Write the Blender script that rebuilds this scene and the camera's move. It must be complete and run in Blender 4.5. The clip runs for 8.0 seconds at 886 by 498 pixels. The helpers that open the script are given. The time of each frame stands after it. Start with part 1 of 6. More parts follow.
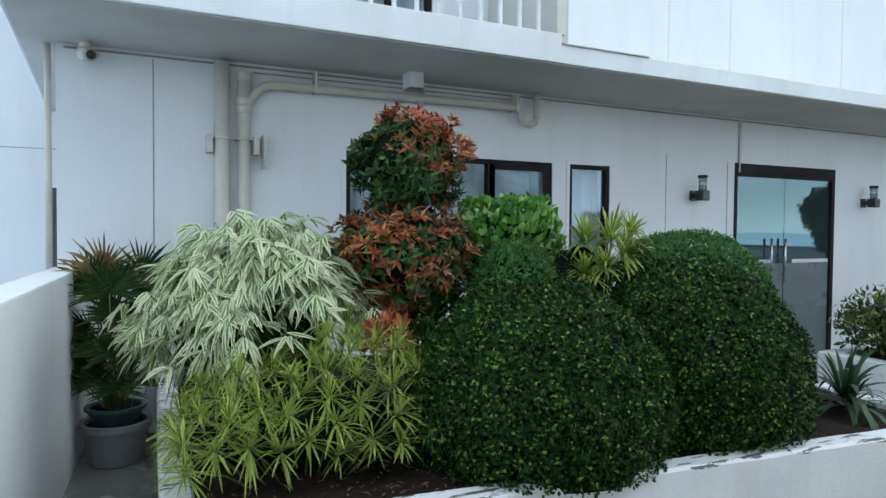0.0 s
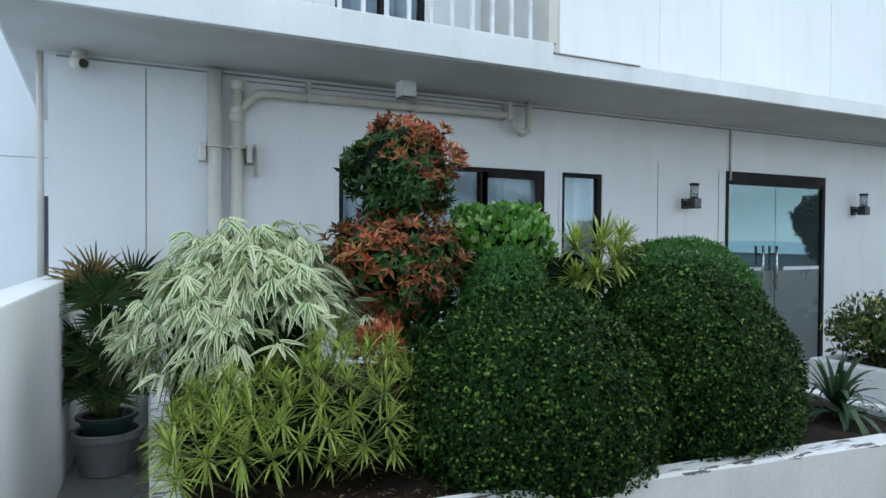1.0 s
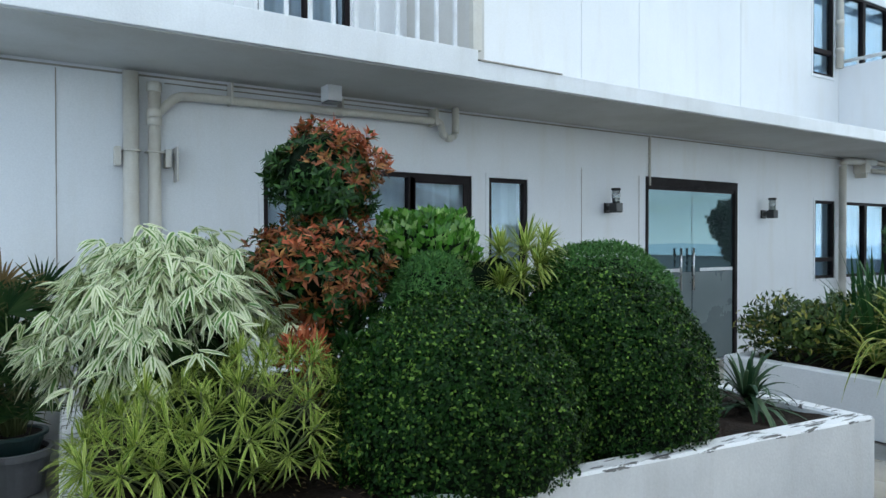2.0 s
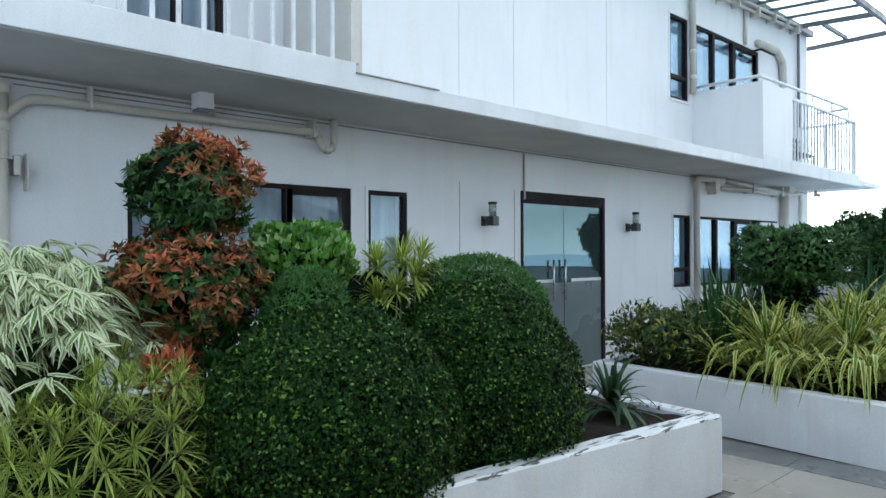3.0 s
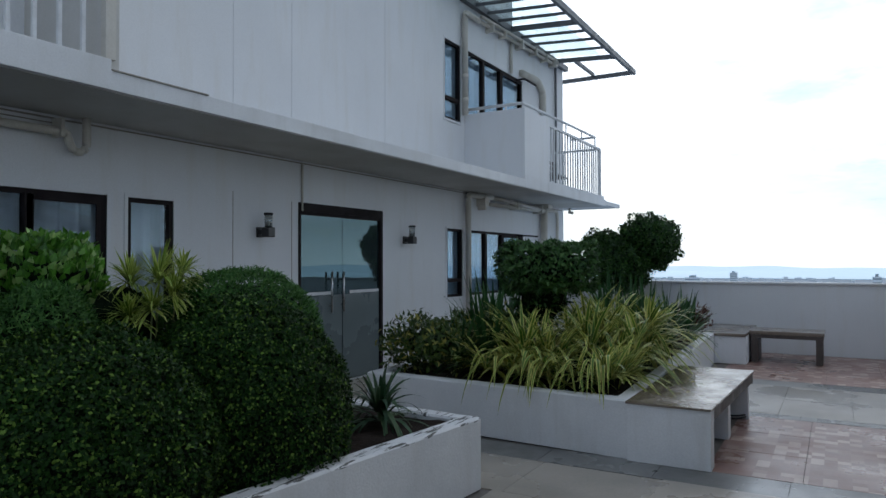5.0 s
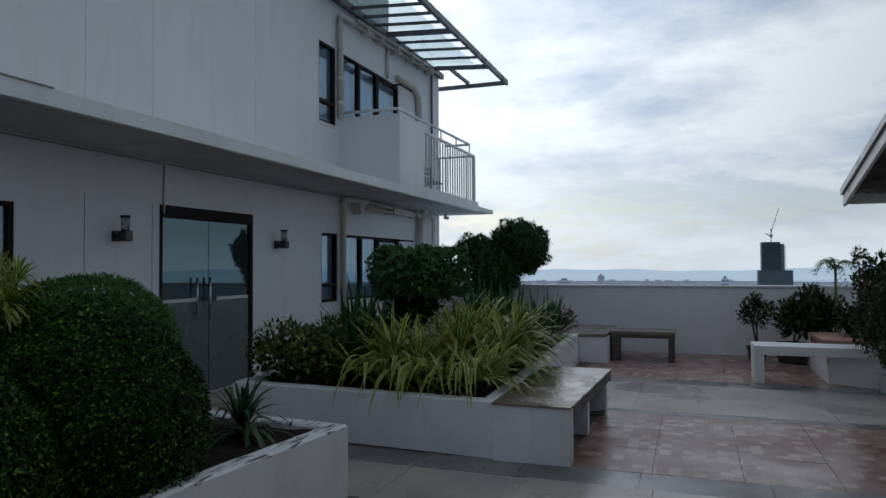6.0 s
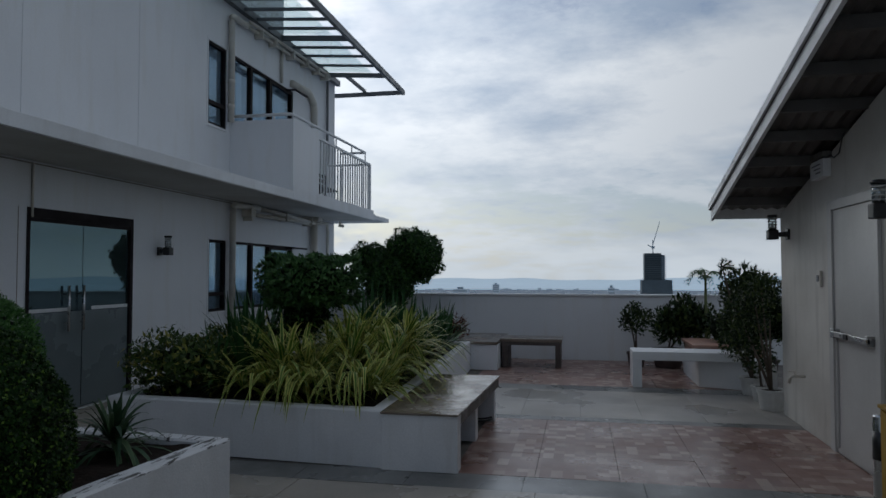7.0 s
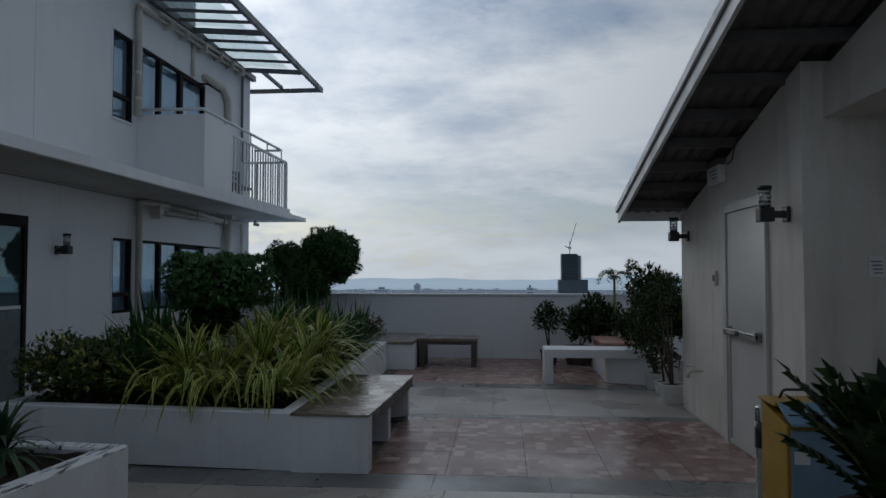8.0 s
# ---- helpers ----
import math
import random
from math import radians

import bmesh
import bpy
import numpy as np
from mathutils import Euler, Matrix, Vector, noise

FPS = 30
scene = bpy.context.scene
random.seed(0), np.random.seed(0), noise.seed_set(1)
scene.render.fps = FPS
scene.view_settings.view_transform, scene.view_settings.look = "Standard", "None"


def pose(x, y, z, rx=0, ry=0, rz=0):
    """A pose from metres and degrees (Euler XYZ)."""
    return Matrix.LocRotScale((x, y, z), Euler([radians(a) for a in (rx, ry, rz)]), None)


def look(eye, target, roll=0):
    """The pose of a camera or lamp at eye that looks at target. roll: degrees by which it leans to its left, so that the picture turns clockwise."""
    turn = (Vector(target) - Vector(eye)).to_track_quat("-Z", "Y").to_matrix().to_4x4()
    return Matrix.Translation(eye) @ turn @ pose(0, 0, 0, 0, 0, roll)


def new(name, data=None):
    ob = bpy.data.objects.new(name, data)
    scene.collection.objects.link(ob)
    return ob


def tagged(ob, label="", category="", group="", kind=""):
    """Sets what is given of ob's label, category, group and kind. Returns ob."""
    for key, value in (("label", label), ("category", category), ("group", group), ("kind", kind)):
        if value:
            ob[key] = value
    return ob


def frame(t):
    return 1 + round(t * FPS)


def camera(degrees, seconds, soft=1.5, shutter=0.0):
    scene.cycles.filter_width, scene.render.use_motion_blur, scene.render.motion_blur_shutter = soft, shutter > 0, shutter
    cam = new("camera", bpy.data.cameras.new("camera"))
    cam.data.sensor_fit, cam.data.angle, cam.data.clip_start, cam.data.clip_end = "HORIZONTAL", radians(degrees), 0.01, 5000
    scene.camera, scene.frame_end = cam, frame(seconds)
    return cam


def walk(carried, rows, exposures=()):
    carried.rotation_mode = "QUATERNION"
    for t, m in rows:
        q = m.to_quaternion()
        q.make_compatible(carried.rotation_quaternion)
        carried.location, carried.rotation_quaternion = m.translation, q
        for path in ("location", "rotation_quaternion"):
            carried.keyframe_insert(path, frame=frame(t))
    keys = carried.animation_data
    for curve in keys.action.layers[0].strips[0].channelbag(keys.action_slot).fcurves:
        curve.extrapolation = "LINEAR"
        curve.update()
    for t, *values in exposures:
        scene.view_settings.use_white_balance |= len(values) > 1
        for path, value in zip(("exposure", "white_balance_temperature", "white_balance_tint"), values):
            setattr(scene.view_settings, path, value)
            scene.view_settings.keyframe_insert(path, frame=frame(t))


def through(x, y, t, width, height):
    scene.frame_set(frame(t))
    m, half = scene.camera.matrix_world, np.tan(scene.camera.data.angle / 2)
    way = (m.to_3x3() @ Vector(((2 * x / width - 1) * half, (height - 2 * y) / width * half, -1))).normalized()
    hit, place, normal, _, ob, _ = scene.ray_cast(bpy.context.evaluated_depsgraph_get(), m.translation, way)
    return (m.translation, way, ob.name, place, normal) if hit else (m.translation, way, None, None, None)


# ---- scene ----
cam = camera(65.7, 8.0)
PATH = [
    (0, (0.105, -0.034, 1.476), (1.0, 1.753, 1.412), 0.5),
    (0.5, (0.103, -0.037, 1.468), (0.992, 1.753, 1.415), 0.5),
    (1, (0.108, -0.047, 1.468), (1.019, 1.733, 1.43), 0.4),
    (2.5, (0.153, -0.081, 1.472), (1.367, 1.508, 1.461), -0.2),
    (3, (0.165, -0.097, 1.481), (1.515, 1.379, 1.49), -0.2),
    (3.5, (0.173, -0.109, 1.488), (1.621, 1.271, 1.509), -0.3),
    (4, (0.182, -0.137, 1.501), (1.731, 1.128, 1.528), -0.3),
    (4.5, (0.192, -0.158, 1.497), (1.836, 0.981, 1.53), -0.1),
    (6, (0.251, -0.26, 1.51), (2.131, 0.42, 1.558), -0.3),
    (6.5, (0.252, -0.29, 1.507), (2.181, 0.238, 1.568), -0.0),
    (7, (0.248, -0.318, 1.513), (2.208, 0.075, 1.585), -0.0),
    (7.5, (0.246, -0.351, 1.51), (2.224, -0.063, 1.583), -0.1),
    (8, (0.244, -0.393, 1.512), (2.236, -0.226, 1.584), -0.0),
]
EXPOSURES = [(0.0, 0.33, 6450, 4), (2.5, 0.38, 6450, 4), (3.5, 0.08, 6420, 5), (4.0, -0.22, 6400, 6), (4.5, -0.62, 6400, 8), (6.0, -1.8, 6400, 10), (6.5, -1.97, 6400, 10), (8.0, -2.22, 6400, 10)]
walk(cam, [(t, look(eye, target, roll)) for t, eye, target, roll in PATH], EXPOSURES)


# ---- world, sun, exposure ----
SUN_AZ, SUN_EL = radians(32), radians(27)
SUN_DIR = Vector((math.cos(SUN_EL) * math.cos(SUN_AZ), math.cos(SUN_EL) * math.sin(SUN_AZ), math.sin(SUN_EL)))


def link(tree, a, out, b, inp):
    tree.links.new(a.outputs[out], b.inputs[inp])


def math_node(tree, op, a, b=None, clamp=False):
    n = tree.nodes.new("ShaderNodeMath")
    n.operation, n.use_clamp = op, clamp
    for i, v in enumerate((a, b)):
        if v is None:
            continue
        if isinstance(v, (int, float)):
            n.inputs[i].default_value = v
        else:
            tree.links.new(v, n.inputs[i])
    return n.outputs[0]


def ramp_node(tree, fac, stops):
    r = tree.nodes.new("ShaderNodeValToRGB")
    while len(r.color_ramp.elements) < len(stops):
        r.color_ramp.elements.new(0.5)
    for e, (p, c) in zip(r.color_ramp.elements, stops):
        e.position, e.color = p, (*c, 1) if not isinstance(c, (int, float)) else (c, c, c, 1)
    tree.links.new(fac, r.inputs[0])
    return r.outputs[0]


def mix_node(tree, fac, a, b, mode="MIX"):
    m = tree.nodes.new("ShaderNodeMix")
    m.data_type, m.blend_type = "RGBA", mode
    for i, v in ((0, fac), (6, a), (7, b)):
        if isinstance(v, (int, float)):
            m.inputs[i].default_value = v
        elif isinstance(v, (tuple, list)):
            m.inputs[i].default_value = (*v, 1)
        else:
            tree.links.new(v, m.inputs[i])
    return m.outputs[2]


def noise_node(tree, vec, scale, detail=4, rough=0.55):
    n = tree.nodes.new("ShaderNodeTexNoise")
    n.inputs["Scale"].default_value, n.inputs["Detail"].default_value, n.inputs["Roughness"].default_value = scale, detail, rough
    if vec is not None:
        tree.links.new(vec, n.inputs["Vector"])
    return n.outputs["Fac"]


def mapped(tree, vec, scale):
    m = tree.nodes.new("ShaderNodeMapping")
    m.inputs["Scale"].default_value = scale
    tree.links.new(vec, m.inputs["Vector"])
    return m.outputs[0]


def build_world():
    world = bpy.data.worlds.new("sky")
    scene.world = world
    world.use_nodes = True
    t = world.node_tree
    t.nodes.clear()
    out, bg = t.nodes.new("ShaderNodeOutputWorld"), t.nodes.new("ShaderNodeBackground")
    sky = t.nodes.new("ShaderNodeTexSky")
    sky.sky_type, sky.sun_disc = "NISHITA", False
    sky.sun_elevation, sky.sun_rotation = SUN_EL, radians(90) - SUN_AZ
    sky.air_density, sky.dust_density, sky.ozone_density = 1.0, 2.0, 1.2
    co = t.nodes.new("ShaderNodeTexCoord")
    sep = t.nodes.new("ShaderNodeSeparateXYZ")
    link(t, co, "Generated", sep, 0)
    lift = math_node(t, "ADD", math_node(t, "MAXIMUM", sep.outputs[2], 0.0), 0.24)
    comb = t.nodes.new("ShaderNodeCombineXYZ")
    t.links.new(math_node(t, "DIVIDE", sep.outputs[0], lift), comb.inputs[0])
    t.links.new(math_node(t, "DIVIDE", sep.outputs[1], lift), comb.inputs[1])
    big = noise_node(t, mapped(t, comb.outputs[0], (0.9, 0.7, 1)), 0.85, 8, 0.54)
    fine = noise_node(t, mapped(t, comb.outputs[0], (1.5, 1.1, 1)), 4.6, 10, 0.64)
    cover = ramp_node(t, math_node(t, "ADD", math_node(t, "MULTIPLY", big, 0.62), math_node(t, "MULTIPLY", fine, 0.38)), ((0.42, 0.0), (0.49, 0.75), (0.57, 1.0)))
    shade = ramp_node(t, noise_node(t, mapped(t, comb.outputs[0], (1.0, 0.75, 1)), 1.5, 9, 0.6), ((0.37, CLOUD_DARK), (0.57, CLOUD_LIGHT)))
    dot = t.nodes.new("ShaderNodeVectorMath")
    dot.operation = "DOT_PRODUCT"
    dot.inputs[1].default_value = SUN_DIR
    link(t, co, "Generated", dot, 0)
    near = math_node(t, "POWER", math_node(t, "MAXIMUM", dot.outputs["Value"], 0.0), 4.5)
    shade = mix_node(t, 1.0, shade, mix_node(t, near, (1, 1, 1), SUN_GLOW), "MULTIPLY")
    blue = mix_node(t, 1.0, sky.outputs[0], (1.75, 2.1, 2.6), "MULTIPLY")
    col = mix_node(t, cover, blue, shade)
    # the overcast brightens towards the zenith
    top = ramp_node(t, sep.outputs[2], ((0.42, (1, 1, 1)), (0.95, ZENITH)))
    col = mix_node(t, 1.0, col, top, "MULTIPLY")
    # pale haze towards the horizon
    haze = ramp_node(t, math_node(t, "ABSOLUTE", sep.outputs[2]), ((0.0, 0.8), (0.06, 0.38), (0.22, 0.0)))
    col = mix_node(t, haze, col, HAZE)
    t.links.new(col, bg.inputs[0])
    bg.inputs[1].default_value = SKY_STRENGTH
    link(t, bg, 0, out, 0)


SKY_STRENGTH = 0.1
ZENITH = (1.12, 1.12, 1.12)
CLOUD_DARK, CLOUD_LIGHT, SUN_GLOW, HAZE = (6.9, 8.8, 11.5), (14.2, 15.6, 17.2), (3.4, 3.25, 3.1), (25.0, 27.6, 29.8)
build_world()
sun = new("sun", bpy.data.lights.new("sun", "SUN"))
sun.data.energy, sun.data.angle, sun.data.color = 0.7, radians(14), (1.0, 0.95, 0.87)
sun.matrix_world = look(SUN_DIR * 30, (0, 0, 0))


# ---- materials ----
def material(name, base, rough=0.6, other=None, scale=6.0, fine=60.0, bump=0.15, metal=0.0, streak=0.0, streak_col=(0.3, 0.29, 0.26), spec=0.5, per_object=0.0, wet=0.0):
    """A painted, plastered or mineral surface: two colours in large patches, fine grain, streaks of dirt, small relief."""
    m = bpy.data.materials.new(name)
    m.use_nodes = True
    t = m.node_tree
    b = t.nodes["Principled BSDF"]
    pos = t.nodes.new("ShaderNodeNewGeometry").outputs["Position"]
    other = other or tuple(c * 0.86 for c in base)
    col = mix_node(t, ramp_node(t, noise_node(t, pos, scale, 6), ((0.35, 0.0), (0.7, 1.0))), base, other)
    grain = noise_node(t, pos, fine, 3)
    col = mix_node(t, 0.35, col, ramp_node(t, grain, ((0.25, 0.72), (0.75, 1.0))), "MULTIPLY")
    if streak:
        s = noise_node(t, mapped(t, pos, (4, 4, 0.5)), 1.3, 7, 0.6)
        col = mix_node(t, math_node(t, "MULTIPLY", ramp_node(t, s, ((0.52, 0.0), (0.75, 1.0))), streak), col, streak_col)
    if per_object:
        info = t.nodes.new("ShaderNodeObjectInfo")
        col = mix_node(t, per_object, col, ramp_node(t, info.outputs["Random"], ((0.0, 0.55), (1.0, 1.15))), "MULTIPLY")
    t.links.new(col, b.inputs["Base Color"])
    b.inputs["Metallic"].default_value = metal
    b.inputs["Specular IOR Level"].default_value = spec
    r = ramp_node(t, noise_node(t, pos, scale * 0.6, 5), ((0.38, max(rough - 0.12 - wet, 0.04)), (0.66, min(rough + 0.12, 1.0))))
    t.links.new(r, b.inputs["Roughness"])
    if bump:
        bn = t.nodes.new("ShaderNodeBump")
        bn.inputs["Strength"].default_value, bn.inputs["Distance"].default_value = bump, 0.01
        t.links.new(math_node(t, "ADD", grain, noise_node(t, pos, scale * 3, 4)), bn.inputs["Height"])
        link(t, bn, 0, b, "Normal")
    return m


def chipped_paint():
    """White paint flaking off the upper arris of a rendered planter."""
    m = material("chipped_white_paint", (0.76, 0.76, 0.76), 0.55, (0.66, 0.665, 0.67), 2.2, 70, 0.2, streak=0.3, streak_col=(0.45, 0.42, 0.37))
    t = m.node_tree
    b = t.nodes["Principled BSDF"]
    old = b.inputs["Base Color"].links[0].from_socket
    pos = t.nodes.new("ShaderNodeNewGeometry").outputs["Position"]
    sep = t.nodes.new("ShaderNodeSeparateXYZ")
    t.links.new(pos, sep.inputs[0])
    edge = ramp_node(t, math_node(t, "SUBTRACT", sep.outputs[2], 0.405), ((0.0, 0.0), (0.055, 1.0)))
    n = noise_node(t, mapped(t, pos, (1.1, 6.0, 9)), 4.2, 8, 0.66)
    chips = ramp_node(t, math_node(t, "MULTIPLY", n, edge), ((0.555, 0.0), (0.563, 1.0)))
    col = mix_node(t, chips, old, (0.07, 0.066, 0.06))
    t.links.new(col, b.inputs["Base Color"])
    return m


def leaf_material(name, a, b_col, c=None, gloss=0.4, through=0.3, stripe=None, stripe_edge=0.55, tip=None, few=0.6, spec=0.22):
    """A leaf: colour varied leaf by leaf, a paler stripe along it where it is variegated, some light through it."""
    m = bpy.data.materials.new(name)
    m.use_nodes = True
    t = m.node_tree
    p, out = t.nodes["Principled BSDF"], t.nodes["Material Output"]
    geo = t.nodes.new("ShaderNodeNewGeometry")
    rnd = geo.outputs["Random Per Island"]
    col = ramp_node(t, rnd, ((0.0, a), (few, b_col), (1.0, c or b_col)))
    patch = noise_node(t, geo.outputs["Position"], 5.0, 3)
    col = mix_node(t, 0.6, col, ramp_node(t, patch, ((0.3, 0.6), (0.7, 1.2))), "MULTIPLY")
    uv = t.nodes.new("ShaderNodeUVMap")
    sep = t.nodes.new("ShaderNodeSeparateXYZ")
    link(t, uv, 0, sep, 0)
    across = math_node(t, "ABSOLUTE", math_node(t, "SUBTRACT", sep.outputs[0], 0.5))
    if stripe:
        wob = math_node(t, "ADD", across, math_node(t, "MULTIPLY", math_node(t, "SUBTRACT", rnd, 0.5), 0.22))
        col = mix_node(t, ramp_node(t, wob, ((stripe_edge * 0.4, 0.0), (stripe_edge * 0.55, 1.0))), col, stripe)
    else:
        col = mix_node(t, ramp_node(t, across, ((0.02, 0.28), (0.06, 0.0))), col, tuple(min(v * 2.2, 1) for v in b_col))
    if tip:
        col = mix_node(t, ramp_node(t, sep.outputs[1], ((0.75, 0.0), (1.0, 0.8))), col, tip)
    t.links.new(col, p.inputs["Base Color"])
    p.inputs["Roughness"].default_value = gloss
    p.inputs["Specular IOR Level"].default_value = spec
    tr = t.nodes.new("ShaderNodeBsdfTranslucent")
    t.links.new(col, tr.inputs[0])
    mx = t.nodes.new("ShaderNodeMixShader")
    mx.inputs[0].default_value = through
    link(t, p, 0, mx, 1)
    link(t, tr, 0, mx, 2)
    link(t, mx, 0, out, 0)
    return m


def glass_material(name, tint, shine, rough=0.0, edge=0.9, coat=(0.86, 0.95, 1.0), veil=0.0):
    """A tinted pane: a mirror coat over a tinted clear sheet."""
    m = bpy.data.materials.new(name)
    m.use_nodes = True
    t = m.node_tree
    t.nodes.remove(t.nodes["Principled BSDF"])
    tr, gl, mx = t.nodes.new("ShaderNodeBsdfTransparent"), t.nodes.new("ShaderNodeBsdfGlossy"), t.nodes.new("ShaderNodeMixShader")
    tr.inputs[0].default_value = (*tint, 1)
    gl.inputs["Color"].default_value = (*coat, 1)
    gl.inputs["Roughness"].default_value = rough
    lw = t.nodes.new("ShaderNodeFresnel")
    lw.inputs[0].default_value = 1.5
    t.links.new(math_node(t, "ADD", math_node(t, "MULTIPLY", lw.outputs[0], edge), shine, True), mx.inputs[0])
    link(t, tr, 0, mx, 1)
    link(t, gl, 0, mx, 2)
    if veil:
        # a thin diffuse veil, added to lighten the dark parts of the reflection
        df, over = t.nodes.new("ShaderNodeBsdfDiffuse"), t.nodes.new("ShaderNodeMixShader")
        df.inputs[0].default_value = (0.3, 0.4, 0.42, 1)
        over.inputs[0].default_value = veil
        link(t, mx, 0, over, 1)
        link(t, df, 0, over, 2)
        mx = over
    link(t, mx, 0, t.nodes["Material Output"], 0)
    return m


def tile_material():
    """Terracotta paving printed with small paler and darker squares, worn and damp in patches."""
    m = bpy.data.materials.new("terracotta_tile")
    m.use_nodes = True
    t = m.node_tree
    b = t.nodes["Principled BSDF"]
    pos = t.nodes.new("ShaderNodeNewGeometry").outputs["Position"]
    cell = t.nodes.new("ShaderNodeVectorMath")
    cell.operation = "FLOOR"
    t.links.new(mapped(t, pos, (11.5, 11.5, 0)), cell.inputs[0])
    wn = t.nodes.new("ShaderNodeTexWhiteNoise")
    t.links.new(cell.outputs[0], wn.inputs["Vector"])
    col = ramp_node(t, wn.outputs["Value"], ((0.0, (0.21, 0.11, 0.087)), (0.5, (0.25, 0.138, 0.11)), (0.72, (0.29, 0.175, 0.142)), (0.95, (0.5, 0.39, 0.335))))
    worn = noise_node(t, pos, 1.7, 7, 0.62)
    col = mix_node(t, ramp_node(t, worn, ((0.45, 0.0), (0.8, 0.35))), col, (0.33, 0.26, 0.225))
    col = mix_node(t, 0.4, col, ramp_node(t, noise_node(t, pos, 45, 4), ((0.3, 0.65), (0.7, 1.05))), "MULTIPLY")
    t.links.new(col, b.inputs["Base Color"])
    t.links.new(ramp_node(t, noise_node(t, pos, 1.3, 6, 0.6), ((0.35, 0.2), (0.65, 0.5))), b.inputs["Roughness"])
    bn = t.nodes.new("ShaderNodeBump")
    bn.inputs["Strength"].default_value, bn.inputs["Distance"].default_value = 0.12, 0.004
    t.links.new(noise_node(t, pos, 30, 4), bn.inputs["Height"])
    link(t, bn, 0, b, "Normal")
    return m


WHITE = material("white_wall_paint", (0.76, 0.765, 0.775), 0.6, (0.7, 0.705, 0.715), 0.7, 90, 0.08, streak=0.3, streak_col=(0.58, 0.54, 0.46))
SHED = material("cream_wall_paint", (0.68, 0.65, 0.6), 0.65, (0.54, 0.51, 0.46), 1.3, 80, 0.12, streak=0.5, streak_col=(0.3, 0.275, 0.235))
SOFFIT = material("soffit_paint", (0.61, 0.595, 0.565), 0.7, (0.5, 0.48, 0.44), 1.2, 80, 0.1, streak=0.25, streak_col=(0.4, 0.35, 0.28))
FASCIA = material("stained_fascia_paint", (0.76, 0.765, 0.775), 0.6, (0.67, 0.67, 0.67), 1.6, 80, 0.12, streak=0.28, streak_col=(0.45, 0.43, 0.39))
PLANTER = chipped_paint()
PIPE = material("painted_pipe", (0.62, 0.59, 0.53), 0.45, (0.54, 0.5, 0.43), 5, 70, 0.06, streak=0.35, streak_col=(0.36, 0.3, 0.22))
DARK_FRAME = material("dark_aluminium", (0.016, 0.012, 0.013), 0.65, (0.022, 0.017, 0.017), 8, 90, 0.03, spec=0.12)
BLACK = material("black_plastic", (0.012, 0.012, 0.013), 0.4, (0.02, 0.02, 0.02), 9, 90, 0.03)
STEEL = material("brushed_steel", (0.55, 0.55, 0.55), 0.28, (0.45, 0.45, 0.45), 8, 120, 0.02, metal=1.0)
RAIL = material("white_rail_paint", (0.72, 0.73, 0.74), 0.4, (0.62, 0.62, 0.62), 9, 60, 0.04)
GREY_STEEL = material("grey_steel_paint", (0.13, 0.14, 0.15), 0.45, (0.1, 0.105, 0.11), 6, 60, 0.05)
FAINT_JOINT = material("painted_joint", (0.68, 0.69, 0.7), 0.7, (0.62, 0.63, 0.64), 7, 50, 0.0)
JOINT = material("sealed_joint", (0.36, 0.33, 0.29), 0.8, (0.26, 0.23, 0.19), 7, 50, 0.0)
SOIL = material("garden_soil", (0.026, 0.017, 0.012), 0.95, (0.012, 0.008, 0.006), 14, 45, 0.9, spec=0.15)
CONCRETE = material("beige_paving", (0.4, 0.355, 0.295), 0.36, (0.3, 0.27, 0.23), 1.6, 40, 0.12, wet=0.14, per_object=0.14)
GREY_BAND = material("grey_paving_band", (0.2, 0.2, 0.19), 0.42, (0.115, 0.115, 0.11), 2.1, 40, 0.15, wet=0.16, per_object=0.2)
SLABS = material("pale_paving_slab", (0.43, 0.4, 0.355), 0.48, (0.28, 0.26, 0.235), 1.2, 40, 0.12, wet=0.2, per_object=0.2)
GROUT = material("dirty_grout", (0.2, 0.175, 0.155), 0.85, (0.09, 0.085, 0.08), 5, 60, 0.2)
TILE = tile_material()
BENCH_TOP = material("wet_granite_bench_top", (0.17, 0.13, 0.1), 0.22, (0.24, 0.2, 0.165), 4, 60, 0.05, wet=0.1)
BENCH_EDGE = material("dark_bench_edge", (0.06, 0.045, 0.04), 0.5, (0.1, 0.08, 0.07), 9, 60, 0.2)
TERRA = material("terracotta_slab", (0.42, 0.23, 0.17), 0.5, (0.33, 0.19, 0.14), 4, 50, 0.15)
BARK = material("bark", (0.13, 0.1, 0.075), 0.9, (0.075, 0.058, 0.043), 16, 60, 0.6)
STEM = material("green_stem", (0.14, 0.17, 0.06), 0.6, (0.1, 0.12, 0.04), 16, 60, 0.2)
ROOF = material("roof_sheet", (0.15, 0.135, 0.128), 0.55, (0.1, 0.09, 0.083), 4, 60, 0.1)
CURTAIN = material("pale_curtain", (0.72, 0.74, 0.75), 0.9, (0.62, 0.64, 0.65), 6, 90, 0.05)
BLIND = material("blue_grey_blind", (0.66, 0.79, 0.92), 0.8, (0.6, 0.74, 0.88), 6, 90, 0.03)
# the dimness of the unlit rooms is put into this grey
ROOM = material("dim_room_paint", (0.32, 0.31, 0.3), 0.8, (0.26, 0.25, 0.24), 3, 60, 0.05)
POT_GREY = material("grey_plastic_pot", (0.2, 0.2, 0.21), 0.5, (0.15, 0.15, 0.155), 7, 60, 0.05)
POT_GREEN = material("dark_green_pot", (0.02, 0.055, 0.055), 0.4, (0.015, 0.04, 0.04), 7, 60, 0.05)
